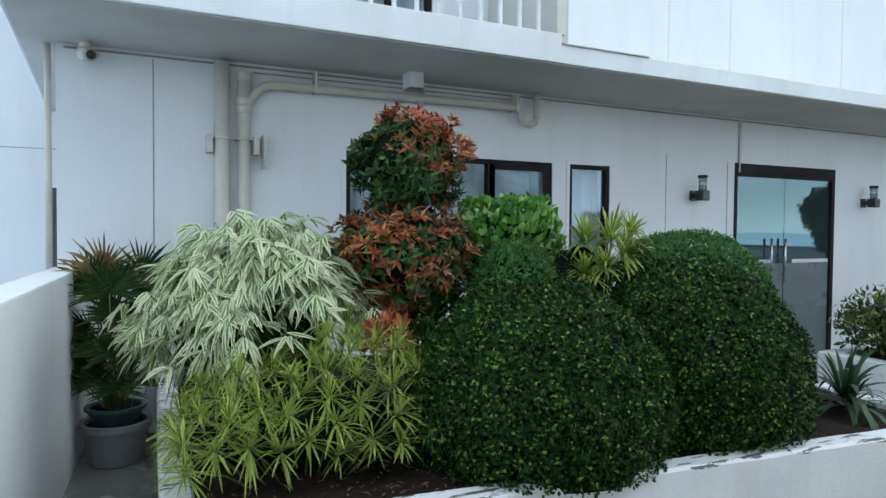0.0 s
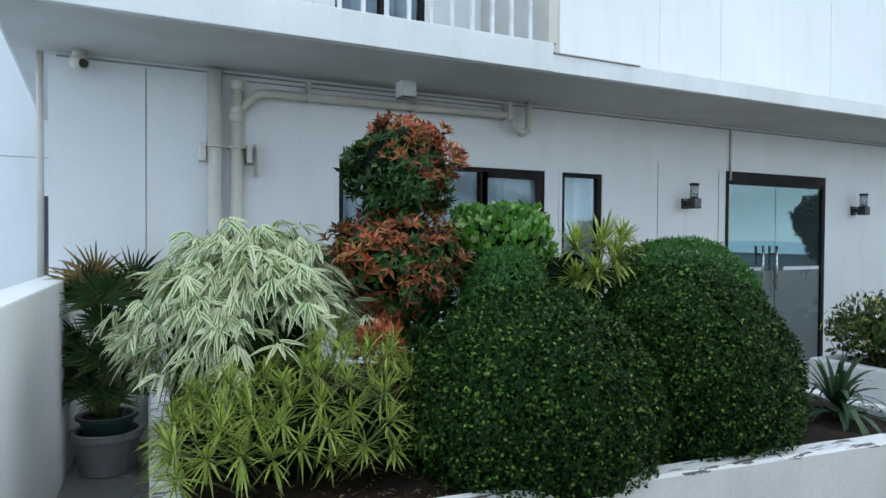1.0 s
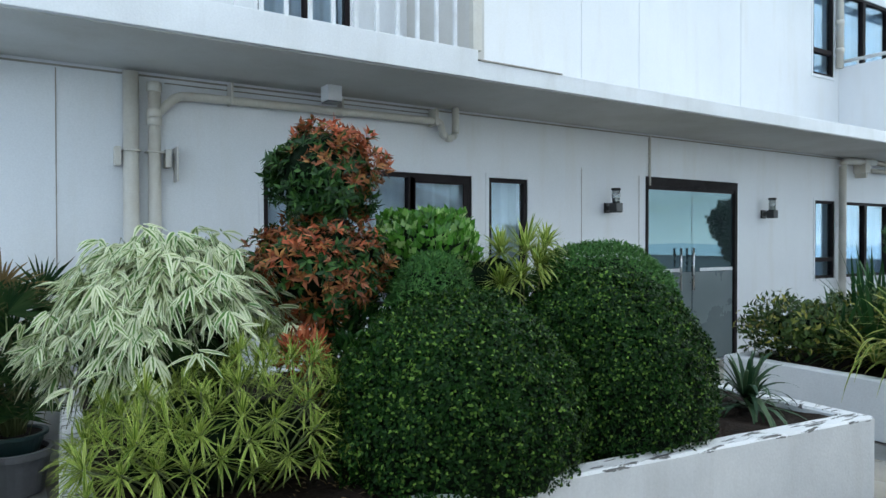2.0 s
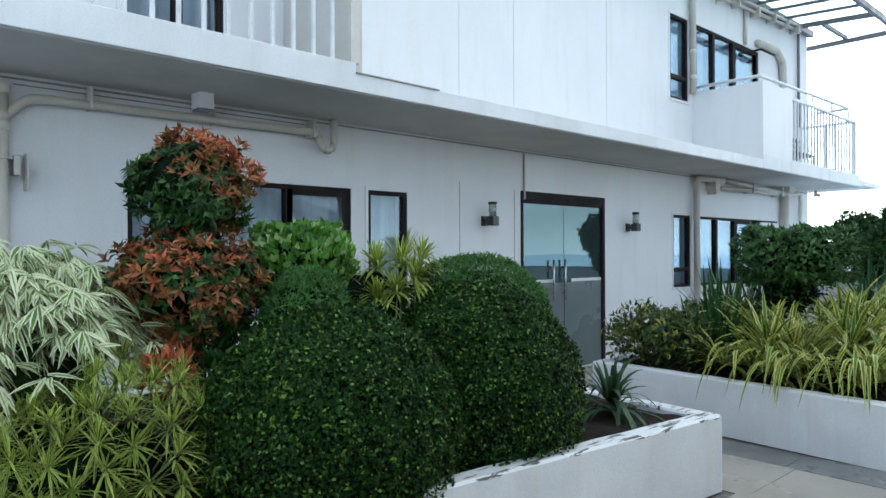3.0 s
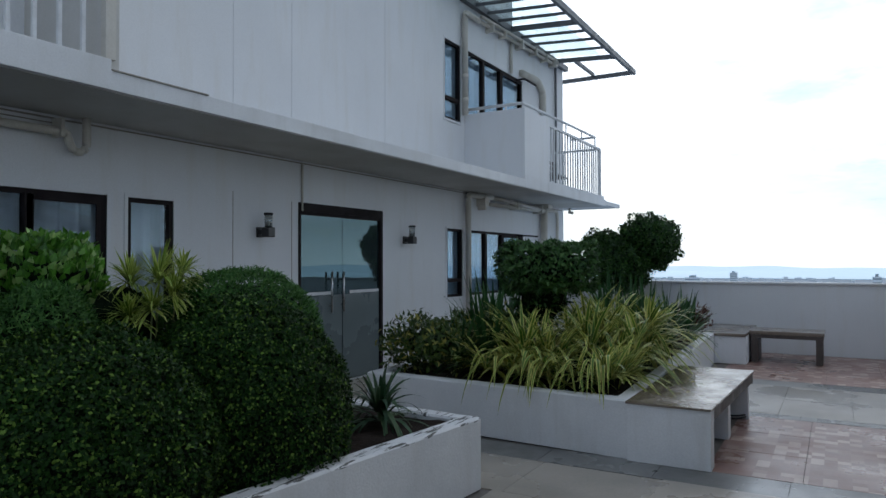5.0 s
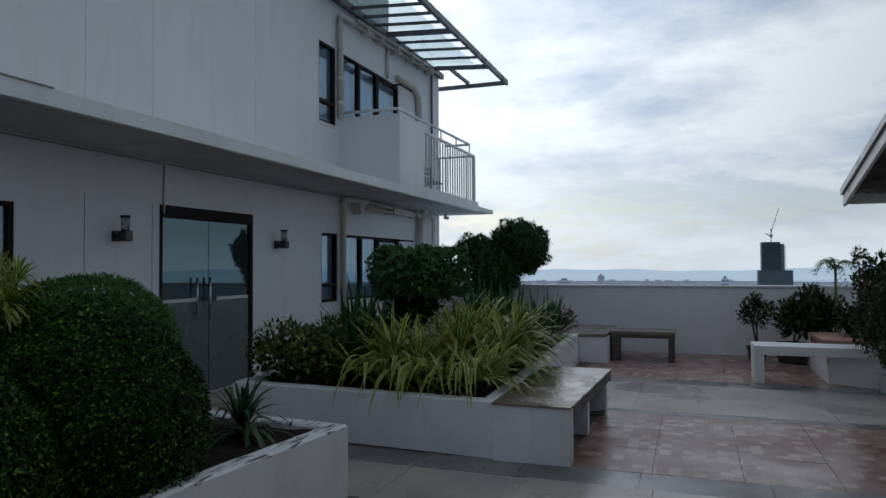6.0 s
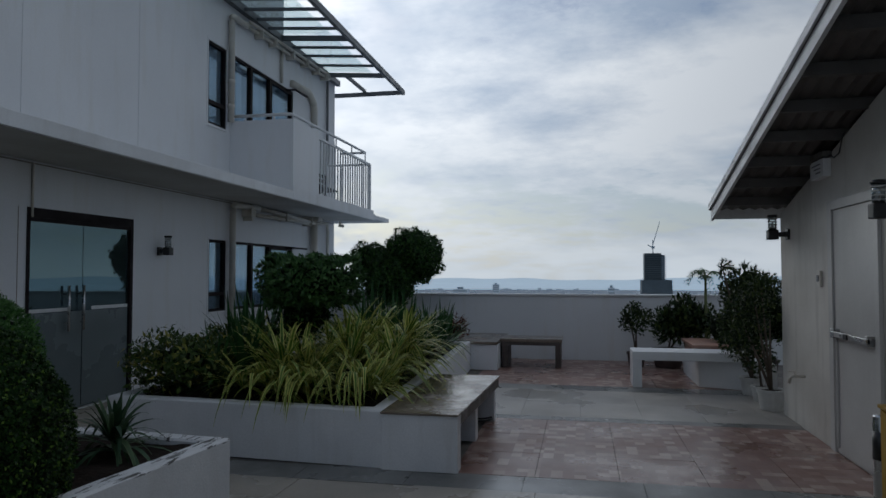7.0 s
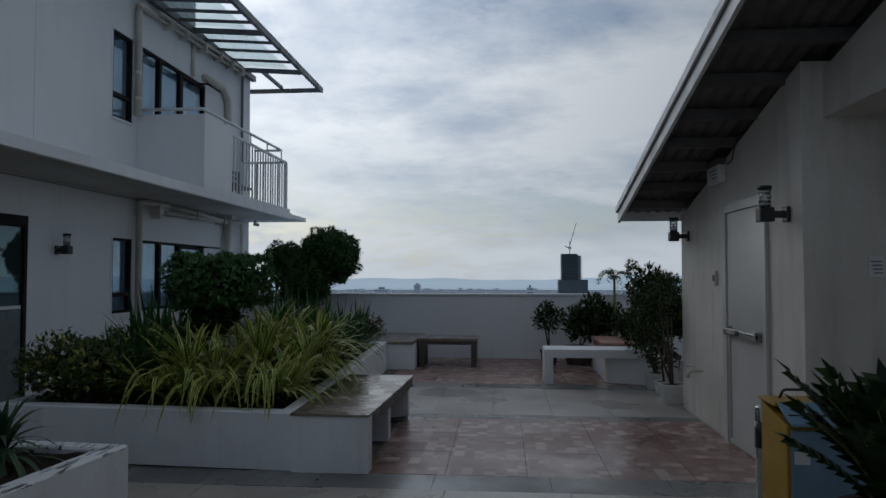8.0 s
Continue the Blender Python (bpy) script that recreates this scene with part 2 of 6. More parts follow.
POT_WHITE = material("white_plastic_pot", (0.62, 0.62, 0.6), 0.45, (0.5, 0.49, 0.46), 6, 60, 0.06, streak=0.3)
POT_DARK = material("dark_clay_pot", (0.06, 0.035, 0.03), 0.6, (0.045, 0.028, 0.025), 6, 60, 0.1)
YELLOW = material("yellow_bin_paint", (0.4, 0.235, 0.015), 0.5, (0.33, 0.19, 0.015), 5, 60, 0.06, streak=0.3, streak_col=(0.16, 0.1, 0.025))
BLUE = material("pale_blue_bin_paint", (0.2, 0.32, 0.42), 0.5, (0.16, 0.26, 0.35), 5, 60, 0.06)
DOOR_PAINT = material("pale_grey_door_paint", (0.56, 0.55, 0.53), 0.42, (0.47, 0.46, 0.44), 1.5, 70, 0.05, streak=0.15)
PAPER = material("white_notice", (0.7, 0.7, 0.7), 0.6, (0.64, 0.64, 0.64), 9, 60, 0.0)
INK = material("grey_ink", (0.2, 0.2, 0.21), 0.7, (0.16, 0.16, 0.17), 9, 60, 0.0)
GLASS = glass_material("window_glass", (0.9, 0.94, 0.97), 0.03, edge=0.55, coat=(0.55, 0.68, 0.76))
DOOR_GLASS = glass_material("tinted_door_glass", (0.14, 0.2, 0.22), 0.2, edge=0.5, coat=(0.4, 0.58, 0.63), veil=0.08)
FROST = material("frosted_film", (0.14, 0.17, 0.175), 0.3, (0.12, 0.15, 0.155), 2, 90, 0.0)
CLEAR = glass_material("canopy_glass", (0.9, 0.95, 0.94), 0.0, edge=0.35)
LAMP_GLASS = glass_material("ribbed_lamp_glass", (0.75, 0.78, 0.78), 0.1, 0.15)

# the pale third colour paints glints onto a few of the dark leaves
LEAF_BOX = leaf_material("clipped_leaf", (0.0045, 0.019, 0.002), (0.013, 0.046, 0.0055), (0.15, 0.25, 0.04), 0.48, 0.1, few=0.8, spec=0.12)
# dark green for the bamboo's core: shade in its gaps is put into the colour
BAMBOO_SHADE = material("bamboo_shade_green", (0.035, 0.07, 0.022), 0.9, (0.018, 0.036, 0.012), 26, 70, 0.8, spec=0.1)
# near-black crown core: shade between the leaves is put into its colour
CROWN_SHADE = material("shade_core", (0.003, 0.008, 0.003), 0.95, (0.006, 0.014, 0.005), 30, 90, 0.6, spec=0.1)
LEAF_SOFT = leaf_material("needle_leaf", (0.03, 0.09, 0.02), (0.055, 0.15, 0.032), (0.12, 0.25, 0.06), 0.55, 0.28)
LEAF_BRIGHT = leaf_material("round_bright_leaf", (0.035, 0.12, 0.012), (0.1, 0.27, 0.03), (0.5, 0.66, 0.26), 0.34, 0.35, few=0.7, spec=0.4)
LEAF_RED = leaf_material("red_young_leaf", (0.26, 0.055, 0.026), (0.48, 0.12, 0.05), (0.68, 0.25, 0.13), 0.32, 0.3)
LEAF_RUST = leaf_material("rust_leaf", (0.12, 0.05, 0.02), (0.32, 0.105, 0.045), (0.42, 0.22, 0.07), 0.32, 0.28)
LEAF_DARK = leaf_material("dark_glossy_leaf", (0.009, 0.032, 0.007), (0.02, 0.062, 0.012), (0.065, 0.14, 0.026), 0.36, 0.16)
LEAF_SHRUB = leaf_material("olive_shrub_leaf", (0.008, 0.02, 0.006), (0.02, 0.042, 0.01), (0.09, 0.12, 0.03), 0.42, 0.1)
LEAF_LADDER = leaf_material("waxy_ladder_leaf", (0.005, 0.018, 0.005), (0.01, 0.034, 0.008), (0.03, 0.06, 0.014), 0.36, 0.08)
LEAF_HEDGE = leaf_material("hedge_leaf", (0.02, 0.058, 0.018), (0.045, 0.11, 0.03), (0.1, 0.19, 0.06), 0.36, 0.08)
LEAF_BAMBOO = leaf_material("variegated_bamboo_leaf", (0.1, 0.2, 0.05), (0.2, 0.31, 0.09), (0.34, 0.42, 0.17), 0.5, 0.34, (0.7, 0.72, 0.5), 0.36)
LEAF_LIME = leaf_material("lime_whorl_leaf", (0.08, 0.15, 0.016), (0.17, 0.26, 0.03), (0.27, 0.35, 0.055), 0.42, 0.3, (0.48, 0.54, 0.15), 0.62)
LEAF_STRAP = leaf_material("yellow_edged_strap_leaf", (0.06, 0.14, 0.02), (0.11, 0.21, 0.028), (0.2, 0.27, 0.05), 0.36, 0.28, (0.62, 0.58, 0.18), 0.6)
LEAF_YUCCA = leaf_material("dark_strap_leaf", (0.018, 0.06, 0.02), (0.035, 0.1, 0.03), (0.07, 0.15, 0.05), 0.35, 0.2)
LEAF_AGAVE = leaf_material("grey_green_strap_leaf", (0.02, 0.055, 0.024), (0.042, 0.088, 0.04), (0.085, 0.14, 0.065), 0.45, 0.2, (0.13, 0.18, 0.09), 0.95)
LEAF_CROTON = leaf_material("croton_leaf", (0.025, 0.05, 0.012), (0.06, 0.1, 0.02), (0.4, 0.36, 0.08), 0.34, 0.18, few=0.78)
LEAF_WINE = leaf_material("wine_red_leaf", (0.05, 0.02, 0.018), (0.11, 0.035, 0.025), (0.12, 0.1, 0.03), 0.35, 0.25)
LEAF_PALM = leaf_material("palm_leaf", (0.014, 0.042, 0.014), (0.028, 0.066, 0.018), (0.05, 0.09, 0.026), 0.4, 0.25, tip=(0.22, 0.16, 0.08))
LEAF_DRY = leaf_material("dry_palm_leaf", (0.2, 0.13, 0.05), (0.28, 0.19, 0.08), (0.13, 0.12, 0.04), 0.6, 0.25)


# ---- mesh helpers ----
def box_bm(*boxes, bevel=0.0):
    """One bmesh of boxes (x0, x1, y0, y1, z0, z1)."""
    bm = bmesh.new()
    for x0, x1, y0, y1, z0, z1 in boxes:
        v = [bm.verts.new((x, y, z)) for z in (z0, z1) for y in (y0, y1) for x in (x0, x1)]
        for f in ((0, 2, 3, 1), (4, 5, 7, 6), (0, 1, 5, 4), (2, 6, 7, 3), (0, 4, 6, 2), (1, 3, 7, 5)):
            bm.faces.new([v[i] for i in f])
    if bevel:
        bmesh.ops.bevel(bm, geom=bm.edges[:], offset=bevel, segments=2, affect="EDGES", profile=0.6)
    return bm


def lathe_bm(profile, n=24, centre=(0, 0)):
    """A turned form from (radius, height) pairs."""
    bm = bmesh.new()
    rings = [[bm.verts.new((centre[0] + r * math.cos(2 * math.pi * i / n), centre[1] + r * math.sin(2 * math.pi * i / n), z)) for i in range(n)] for r, z in profile]
    for a, b in zip(rings, rings[1:]):
        for i in range(n):
            bm.faces.new((a[i], a[(i + 1) % n], b[(i + 1) % n], b[i]))
    bm.faces.new(rings[0][::-1])
    bm.faces.new(rings[-1])
    return bm


def tube_bm(paths, n=10):
    """Tubes along lists of (x, y, z, radius)."""
    bm = bmesh.new()
    for path in paths:
        pts = [Vector(p[:3]) for p in path]
        rings = []
        for i, p in enumerate(path):
            d = (pts[min(i + 1, len(pts) - 1)] - pts[max(i - 1, 0)]).normalized()
            a = d.orthogonal().normalized() if abs(d.z) > 0.95 else d.cross(Vector((0, 0, 1))).normalized()
            b = d.cross(a)
            rings.append([bm.verts.new(pts[i] + float(p[3]) * (math.cos(2 * math.pi * k / n) * a + math.sin(2 * math.pi * k / n) * b)) for k in range(n)])
        for a, b in zip(rings, rings[1:]):
            for k in range(n):
                bm.faces.new((a[k], a[(k + 1) % n], b[(k + 1) % n], b[k]))
        bm.faces.new(rings[0][::-1])
        bm.faces.new(rings[-1])
    bmesh.ops.recalc_face_normals(bm, faces=bm.faces[:])
    return bm


def bend(points, radius, r=0.06, steps=4):
    """A pipe's line with rounded corners, for tube_bm."""
    pts = [Vector(p) for p in points]
    out = [(*pts[0], radius)]
    for a, b, c in zip(pts, pts[1:], pts[2:]):
        p, q = b + (a - b).normalized() * r, b + (c - b).normalized() * r
        for i in range(steps + 1):
            u = i / steps
            out.append((*((1 - u) ** 2 * p + 2 * u * (1 - u) * b + u * u * q), radius))
    return out + [(*pts[-1], radius)]


def mesh_of(bm, name, mat, smooth=False):
    me = bpy.data.meshes.new(name)
    bm.to_mesh(me)
    bm.free()
    me.materials.append(mat)
    if smooth:
        me.polygons.foreach_set("use_smooth", [True] * len(me.polygons))
    return me


def part(name, bm, mat, parent=None, label="", smooth=False):
    ob = new(name, mesh_of(bm, name, mat, smooth) if isinstance(bm, bmesh.types.BMesh) else bm)
    if parent is not None:
        ob.parent = parent
        ob.matrix_parent_inverse = parent.matrix_basis.inverted()
    return tagged(ob, label)


def thing(name, at, label, category, group="", kind=""):
    ob = new(name)
    ob.matrix_basis = Matrix.Translation(at)
    ob.empty_display_size = 0.1
    return tagged(ob, label, category, group, kind)


# ---- foliage ----
rng = np.random.default_rng(7)
LEAF_V = np.array([(0, 0, 0), (-0.5, 0.42, 0.1), (0.5, 0.42, 0.1), (0, 0.5, 0.0), (0, 1, -0.12)])
LEAF_F = [(0, 2, 3), (0, 3, 1), (3, 2, 4), (3, 4, 1)]
LEAF_UV = np.array([(0.5, 0), (0, 0.4), (1, 0.4), (0.5, 0.5), (0.5, 1)])


def unit(a):
    return a / np.maximum(np.linalg.norm(a, axis=-1, keepdims=True), 1e-9)


def grown(name, verts, faces, uvs, mat):
    me = bpy.data.meshes.new(name)
    me.from_pydata(verts.tolist(), [], faces.tolist())
    lay = me.uv_layers.new(name="UVMap")
    lay.data.foreach_set("uv", uvs[faces.ravel()].astype(np.float32).ravel())
    me.materials.append(mat)
    me.polygons.foreach_set("use_smooth", np.ones(len(me.polygons), bool))
    return me


def leaves(name, P, D, N, L, W, mat):
    """Folded pointed leaves at P, along D, facing N, L long and W wide."""
    D, n = unit(D), len(P)
    S = unit(np.cross(D, N))
    U = np.cross(S, D)
    L, W = np.broadcast_to(L, n)[:, None], np.broadcast_to(W, n)[:, None]
    V = np.stack([P + S * W * x + D * L * y + U * L * z for x, y, z in LEAF_V], 1).reshape(-1, 3)
    Fc = (np.array(LEAF_F)[None] + 5 * np.arange(n)[:, None, None]).reshape(-1, 3)
    return grown(name, V, Fc, np.tile(LEAF_UV, (n, 1)), mat)


def blades(name, P, D, L, W, droop, mat, seg=4, belly=0.35, N=None):
    """Long strap leaves at P that set out along D and bend down under their weight."""
    D, n = unit(D), len(P)
    up = np.array([0, 0, 1.0])
    S = np.cross(D, up if N is None else N)
    S = unit(np.where(np.linalg.norm(S, axis=1, keepdims=True) < 0.05, np.array([[1.0, 0, 0]]), S))
    L, W, droop = (np.broadcast_to(v, n)[:, None] for v in (L, W, droop))
    rows, uv = [], []
    for i in range(seg + 1):
        s = i / seg
        c = P + D * L * s * (1 - 0.25 * droop * s) - up * droop * L * s * s * 0.75
        w = W * (0.45 + 0.55 * min(s / belly, 1)) * (1 - max(0, (s - belly) / (1 - belly)) ** 1.8 * 0.96) / 2
        rows += [c - S * w, c + S * w]
        uv += [(0, s), (1, s)]
    V = np.stack(rows, 1).reshape(-1, 3)
    quad = np.array([(2 * i, 2 * i + 1, 2 * i + 3, 2 * i + 2) for i in range(seg)])
    Fc = (quad[None] + 2 * (seg + 1) * np.arange(n)[:, None, None]).reshape(-1, 4)
    return grown(name, V, Fc, np.tile(np.array(uv), (n, 1)), mat)


def around(n):
    v = rng.normal(size=(n, 3))
    return unit(v)


def lumps(P, size, amount):
    return np.array([noise.noise(Vector(p) / size) for p in P])[:, None] * amount


def dome_points(n, rx, ry, z0, z1, p=2.3, foot=0.88):
    """Places and normals on a clipped dome, z0 to z1."""
    h = rng.uniform(0, 1, 6 * n) ** 0.8
    r = (1 - h ** p) ** (1 / p) * (foot + (1 - foot) * np.minimum(h / 0.35, 1))
    keep = rng.uniform(0, 1, 6 * n) < (0.25 + 0.75 * r)
    # the crown of the dome
    h, r = h[keep][:n], r[keep][:n]
    top = rng.uniform(0, 1, len(h)) < 0.3
    r = np.where(top, np.sqrt(rng.uniform(0, 0.85, len(h))), r)
    h = np.where(top, (1 - np.minimum(r, 1) ** p) ** (1 / p), h)
    a = rng.uniform(0, 2 * np.pi, len(h))
    P = np.stack([rx * r * np.cos(a), ry * r * np.sin(a), z0 + (z1 - z0) * h], 1)
    N = unit(np.stack([np.cos(a) * np.maximum(r, 1e-3) ** (p - 1) / rx, np.sin(a) * np.maximum(r, 1e-3) ** (p - 1) / ry, np.maximum(h, 1e-3) ** (p - 1) / (z1 - z0)], 1))
    return P, N


def ball_points(n, rx, ry, rz):
    d = around(n)
    return d * np.array([rx, ry, rz]), unit(d / np.array([rx, ry, rz]))


def core_mesh(name, at, rx, ry, rz, mat=None, seed=0.0, flat=1.0):
    """A lumpy shell inside a crown, its dark colour standing for inner shade."""
    bm = bmesh.new()
    bmesh.ops.create_icosphere(bm, subdivisions=4, radius=1)
    for v in bm.verts:
        k = 1 + 0.14 * noise.noise(v.co * 3.5 + Vector((seed, 0, 0))) + 0.08 * noise.noise(v.co * 9)
        z = max(-1, min(1, v.co.z * flat)) if flat > 1 else v.co.z
        v.co = Vector((at[0] + v.co.x * rx * k, at[1] + v.co.y * ry * k, at[2] + z * rz * k))
    return mesh_of(bm, name, mat or CROWN_SHADE, True)


def leaf_dirs(N, out=0.7, up=0.25, jitter=0.8):
    return unit(out * N + up * np.array([0, 0, 1]) + jitter * around(len(N)))


def trunk(parent, pts, name="trunk", mat=None, n=8):
    return part(name, tube_bm([pts], n), mat or BARK, parent, smooth=True)


def limbs(parent, base, ends, r0=0.014, n=6):
    for e in ends:
        mid = [(b + c) / 2 + d for b, c, d in zip(base, e, (0.03 * (rng.random() - 0.5), 0.03 * (rng.random() - 0.5), 0.04))]
        part("limb", tube_bm([[(*base, r0), (*mid, r0 * 0.7), (*e, r0 * 0.3)]], n), BARK, parent, smooth=True)


def clipped_bush(label, at, rx, ry, z1, n, length, width, mat, p=2.3, foot=0.88, rough=0.03, name="clipped_bush"):
    x, y, z0 = at
    ob = thing(name, at, label, "bush", "clipped bushes in the planter")
    P, N = dome_points(n, rx, ry, 0, z1 - z0, p, foot)
    P = P + N * (lumps(P, 0.16, rough) + lumps(P, 0.05, rough * 0.7) + rng.normal(0, 0.009, (len(P), 1))) + np.array(at)
    part("crown", leaves("crown", P, leaf_dirs(N, 0.28, 0.12, 0.9), unit(N + 0.35 * around(len(P))), rng.uniform(0.75, 1.25, len(P)) * length, rng.uniform(0.8, 1.2, len(P)) * width, mat), None, ob)
    # dark shell within the dome, painted as the shade behind its leaves
    k = 0.925
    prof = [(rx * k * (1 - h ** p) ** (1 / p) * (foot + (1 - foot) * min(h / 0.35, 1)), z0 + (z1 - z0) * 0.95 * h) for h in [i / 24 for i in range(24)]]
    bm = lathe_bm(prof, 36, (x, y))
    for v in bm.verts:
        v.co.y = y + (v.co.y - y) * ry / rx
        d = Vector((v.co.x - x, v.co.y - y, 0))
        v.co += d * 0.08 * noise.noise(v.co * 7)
    part("shade_core", bm, CROWN_SHADE, ob, "near-black core shell standing for shade among the leaves", True)
    trunk(ob, [(x, y, z0 - 0.04, 0.03), (x + 0.01, y, z0 + 0.15, 0.025), (x, y, z0 + 0.3, 0.02)])
    return ob


def ball_crown(ob, at, rx, ry, rz, n, length, width, mat, rough=0.04, name="crown", up=0.2, core=0.86, spread=0.012):
    P, N = ball_points(n, rx, ry, rz)
    P = P + N * (lumps(P + at[0], 0.14, rough) + lumps(P, 0.06, rough * 0.6) + rng.normal(0, spread, (n, 1))) + np.array(at)
    c = part(name, leaves(name, P, leaf_dirs(N, 0.45, up, 0.8), unit(N + 0.3 * around(n)), rng.uniform(0.7, 1.25, n) * length, rng.uniform(0.75, 1.2, n) * width, mat), None, ob)
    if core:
        part("shade_core", core_mesh("shade_core", at, rx * core, ry * core, rz * core, seed=at[0]), None, ob)
    return c


def rosette(at, n, tilt0, tilt1, axis=(0, 0, 1)):
    """Bases and directions of leaves that spread from one heart, tilts in degrees from the axis."""
    a = rng.uniform(0, 2 * np.pi, n)
    t = np.radians(rng.uniform(tilt0, tilt1, n))
    ax = Vector(axis).normalized()
    e1 = ax.orthogonal().normalized()
    e2 = ax.cross(e1)
    D = np.outer(np.cos(t), ax) + np.outer(np.sin(t) * np.cos(a), e1) + np.outer(np.sin(t) * np.sin(a), e2)
    return np.tile(np.array(at, float), (n, 1)) + D * 0.01, D


# ---- large structure ----
WALL, EDGE, SOF, SLAB_TOP = 5.236, 4.14, 2.69, 2.83
OPENINGS = [
    ("w", 1.87, 3.87, 0.9, 2.08), ("w", 4.07, 4.55, 0.9, 2.08), ("d", 6.28, 7.98, 0.0, 2.2), ("w", 9.78, 10.3, 0.93, 2.04), ("w", 10.6, 12.87, 0.93, 2.04),
    ("w", 9.71, 10.25, 3.81, 5.1), ("w", 10.52, 12.84, 3.9, 5.1), ("w", 1.83, 2.62, 3.2, 4.9),
]


def pierced_wall(name, x0, x1, z0, z1, y0, y1, holes, mat, label):
    xs = sorted({x0, x1, *[v for h in holes for v in h[:2] if x0 < v < x1]})
    zs = sorted({z0, z1, *[v for h in holes for v in h[2:] if z0 < v < z1]})
    boxes = []
    for a, b in zip(xs, xs[1:]):
        run = None
        for c, d in zip(zs, zs[1:]):
            solid = not any(h[0] <= (a + b) / 2 <= h[1] and h[2] <= (c + d) / 2 <= h[3] for h in holes)
            if solid:
                run = (run[0], d) if run else (c, d)
            if (not solid or d == zs[-1]) and run:
                boxes.append((a, b, y0, y1, *run))
                run = None
    bm = box_bm(*boxes)
    bmesh.ops.remove_doubles(bm, verts=bm.verts[:], dist=0.0005)
    return tagged(part(name, bm, mat), label, "wall", kind="structure")


wall_main = pierced_wall("wall_main", -0.15, 15.2, -0.2, 5.98, WALL, WALL + 0.2, [o[1:] for o in OPENINGS], WHITE, "white painted panel wall with pierced windows and door")
for x, z0, z1 in ((0.45, 1.0, 2.64), (5.286, 0.2, 2.24), (6.17, 0.2, 2.2), (6.33, 2.2, 2.64), (5.286, 2.85, 5.97), (6.17, 2.85, 5.97), (8.05, 2.85, 5.97)):
    part("panel_joint", box_bm((x - 0.004, x + 0.004, WALL - 0.003, WALL + 0.01, z0, z1)), FAINT_JOINT if z1 > 3 else JOINT, wall_main)
part("wall_bead", box_bm((-0.1, 15.1, WALL - 0.012, WALL + 0.01, 2.65, 2.662)), JOINT, wall_main)
tagged(part("wall_upper", box_bm((-0.15, 12.4, WALL + 0.003, WALL + 0.2, 5.98, 7.4)), WHITE), "white painted wall above the glass canopy", "wall", kind="structure")
tagged(part("wall_end", box_bm((15.0, 15.2, WALL + 0.2, 12, -0.2, 5.98)), WHITE), "white end wall of the building", "wall", kind="structure")
tagged(part("wall_return", box_bm((-0.15, 0.05, WALL + 0.2, 8.3, -0.2, 5.98)), WHITE), "white return wall of the building", "wall", kind="structure")
tagged(part("roof_deck", box_bm((-0.15, 15.2, WALL + 0.2, 12, 5.85, 5.98)), SOFFIT), "flat concrete roof of the building", "roof", kind="structure")
tagged(part("wall_neighbour", box_bm((-9, -0.155, 8.6, 8.8, -6, 6.5)), WHITE), "pale wall of the neighbouring wing", "wall", kind="structure")
tagged(part("wall_joint_line", box_bm((-9, -0.155, 8.594, 8.6, 2.285, 2.293)), JOINT), "dark horizontal joint in the neighbouring wall", "wall", kind="structure")
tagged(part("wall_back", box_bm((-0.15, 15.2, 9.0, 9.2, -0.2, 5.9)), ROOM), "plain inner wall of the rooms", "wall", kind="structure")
tagged(part("inner_floor", box_bm((-0.15, 15.0, WALL + 0.2, 9.0, -0.2, -0.01), (-0.15, 15.0, WALL + 0.2, 9.0, 2.68, 2.8)), ROOM), "floors of the rooms, dimness put into their grey", "floor", kind="structure")

# the long slab over the lower storey, with its end lip
slab = tagged(part("floor_slab", box_bm((-0.38, 14.84, EDGE, WALL + 0.004, SOF, SLAB_TOP), (-0.38, -0.15, WALL, 8.5, SOF, SLAB_TOP), bevel=0.008), FASCIA), "overhanging concrete slab with streaked white fascia", "slab", kind="structure")
part("slab_lip", box_bm((14.84, 15.95, EDGE + 0.004, WALL + 0.6, 2.72, 2.81), bevel=0.006), FASCIA, slab)
part("balcony_kerb", box_bm((-0.38, 3.16, EDGE - 0.004, EDGE + 0.12, SOF + 0.002, 2.905), bevel=0.006), FASCIA, slab)
part("sealed_strip", box_bm((3.16, 4.0, EDGE - 0.012, EDGE + 0.03, 2.826, 2.836)), JOINT, slab)
part("balcony_kerb", box_bm((10.4, 14.7, EDGE - 0.004, EDGE + 0.14, SOF + 0.002, 2.9), bevel=0.006), FASCIA, slab)
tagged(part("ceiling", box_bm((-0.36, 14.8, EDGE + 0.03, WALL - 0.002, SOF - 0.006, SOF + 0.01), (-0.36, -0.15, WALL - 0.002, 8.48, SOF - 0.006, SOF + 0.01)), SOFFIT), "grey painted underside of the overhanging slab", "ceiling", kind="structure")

# parapets
parapet_far = tagged(part("parapet_far", box_bm((12.62, 12.77, -9, 5.23, -0.2, 1.12), bevel=0.01), WHITE), "white rendered parapet with a pale coping", "parapet", kind="structure")
part("coping", box_bm((12.59, 12.8, -9, 5.23, 1.12, 1.155), bevel=0.008), WHITE, parapet_far)
bm = box_bm((-0.19, 0.0, -5, 5.22, -0.2, 1.19), bevel=0.012)
for v in bm.verts:
    v.co.x += -0.08 + 0.1 * (v.co.y - 4.2)
parapet_near = tagged(part("parapet_near", bm, WHITE), "white rendered parapet beside the potted palm", "parapet", kind="structure")
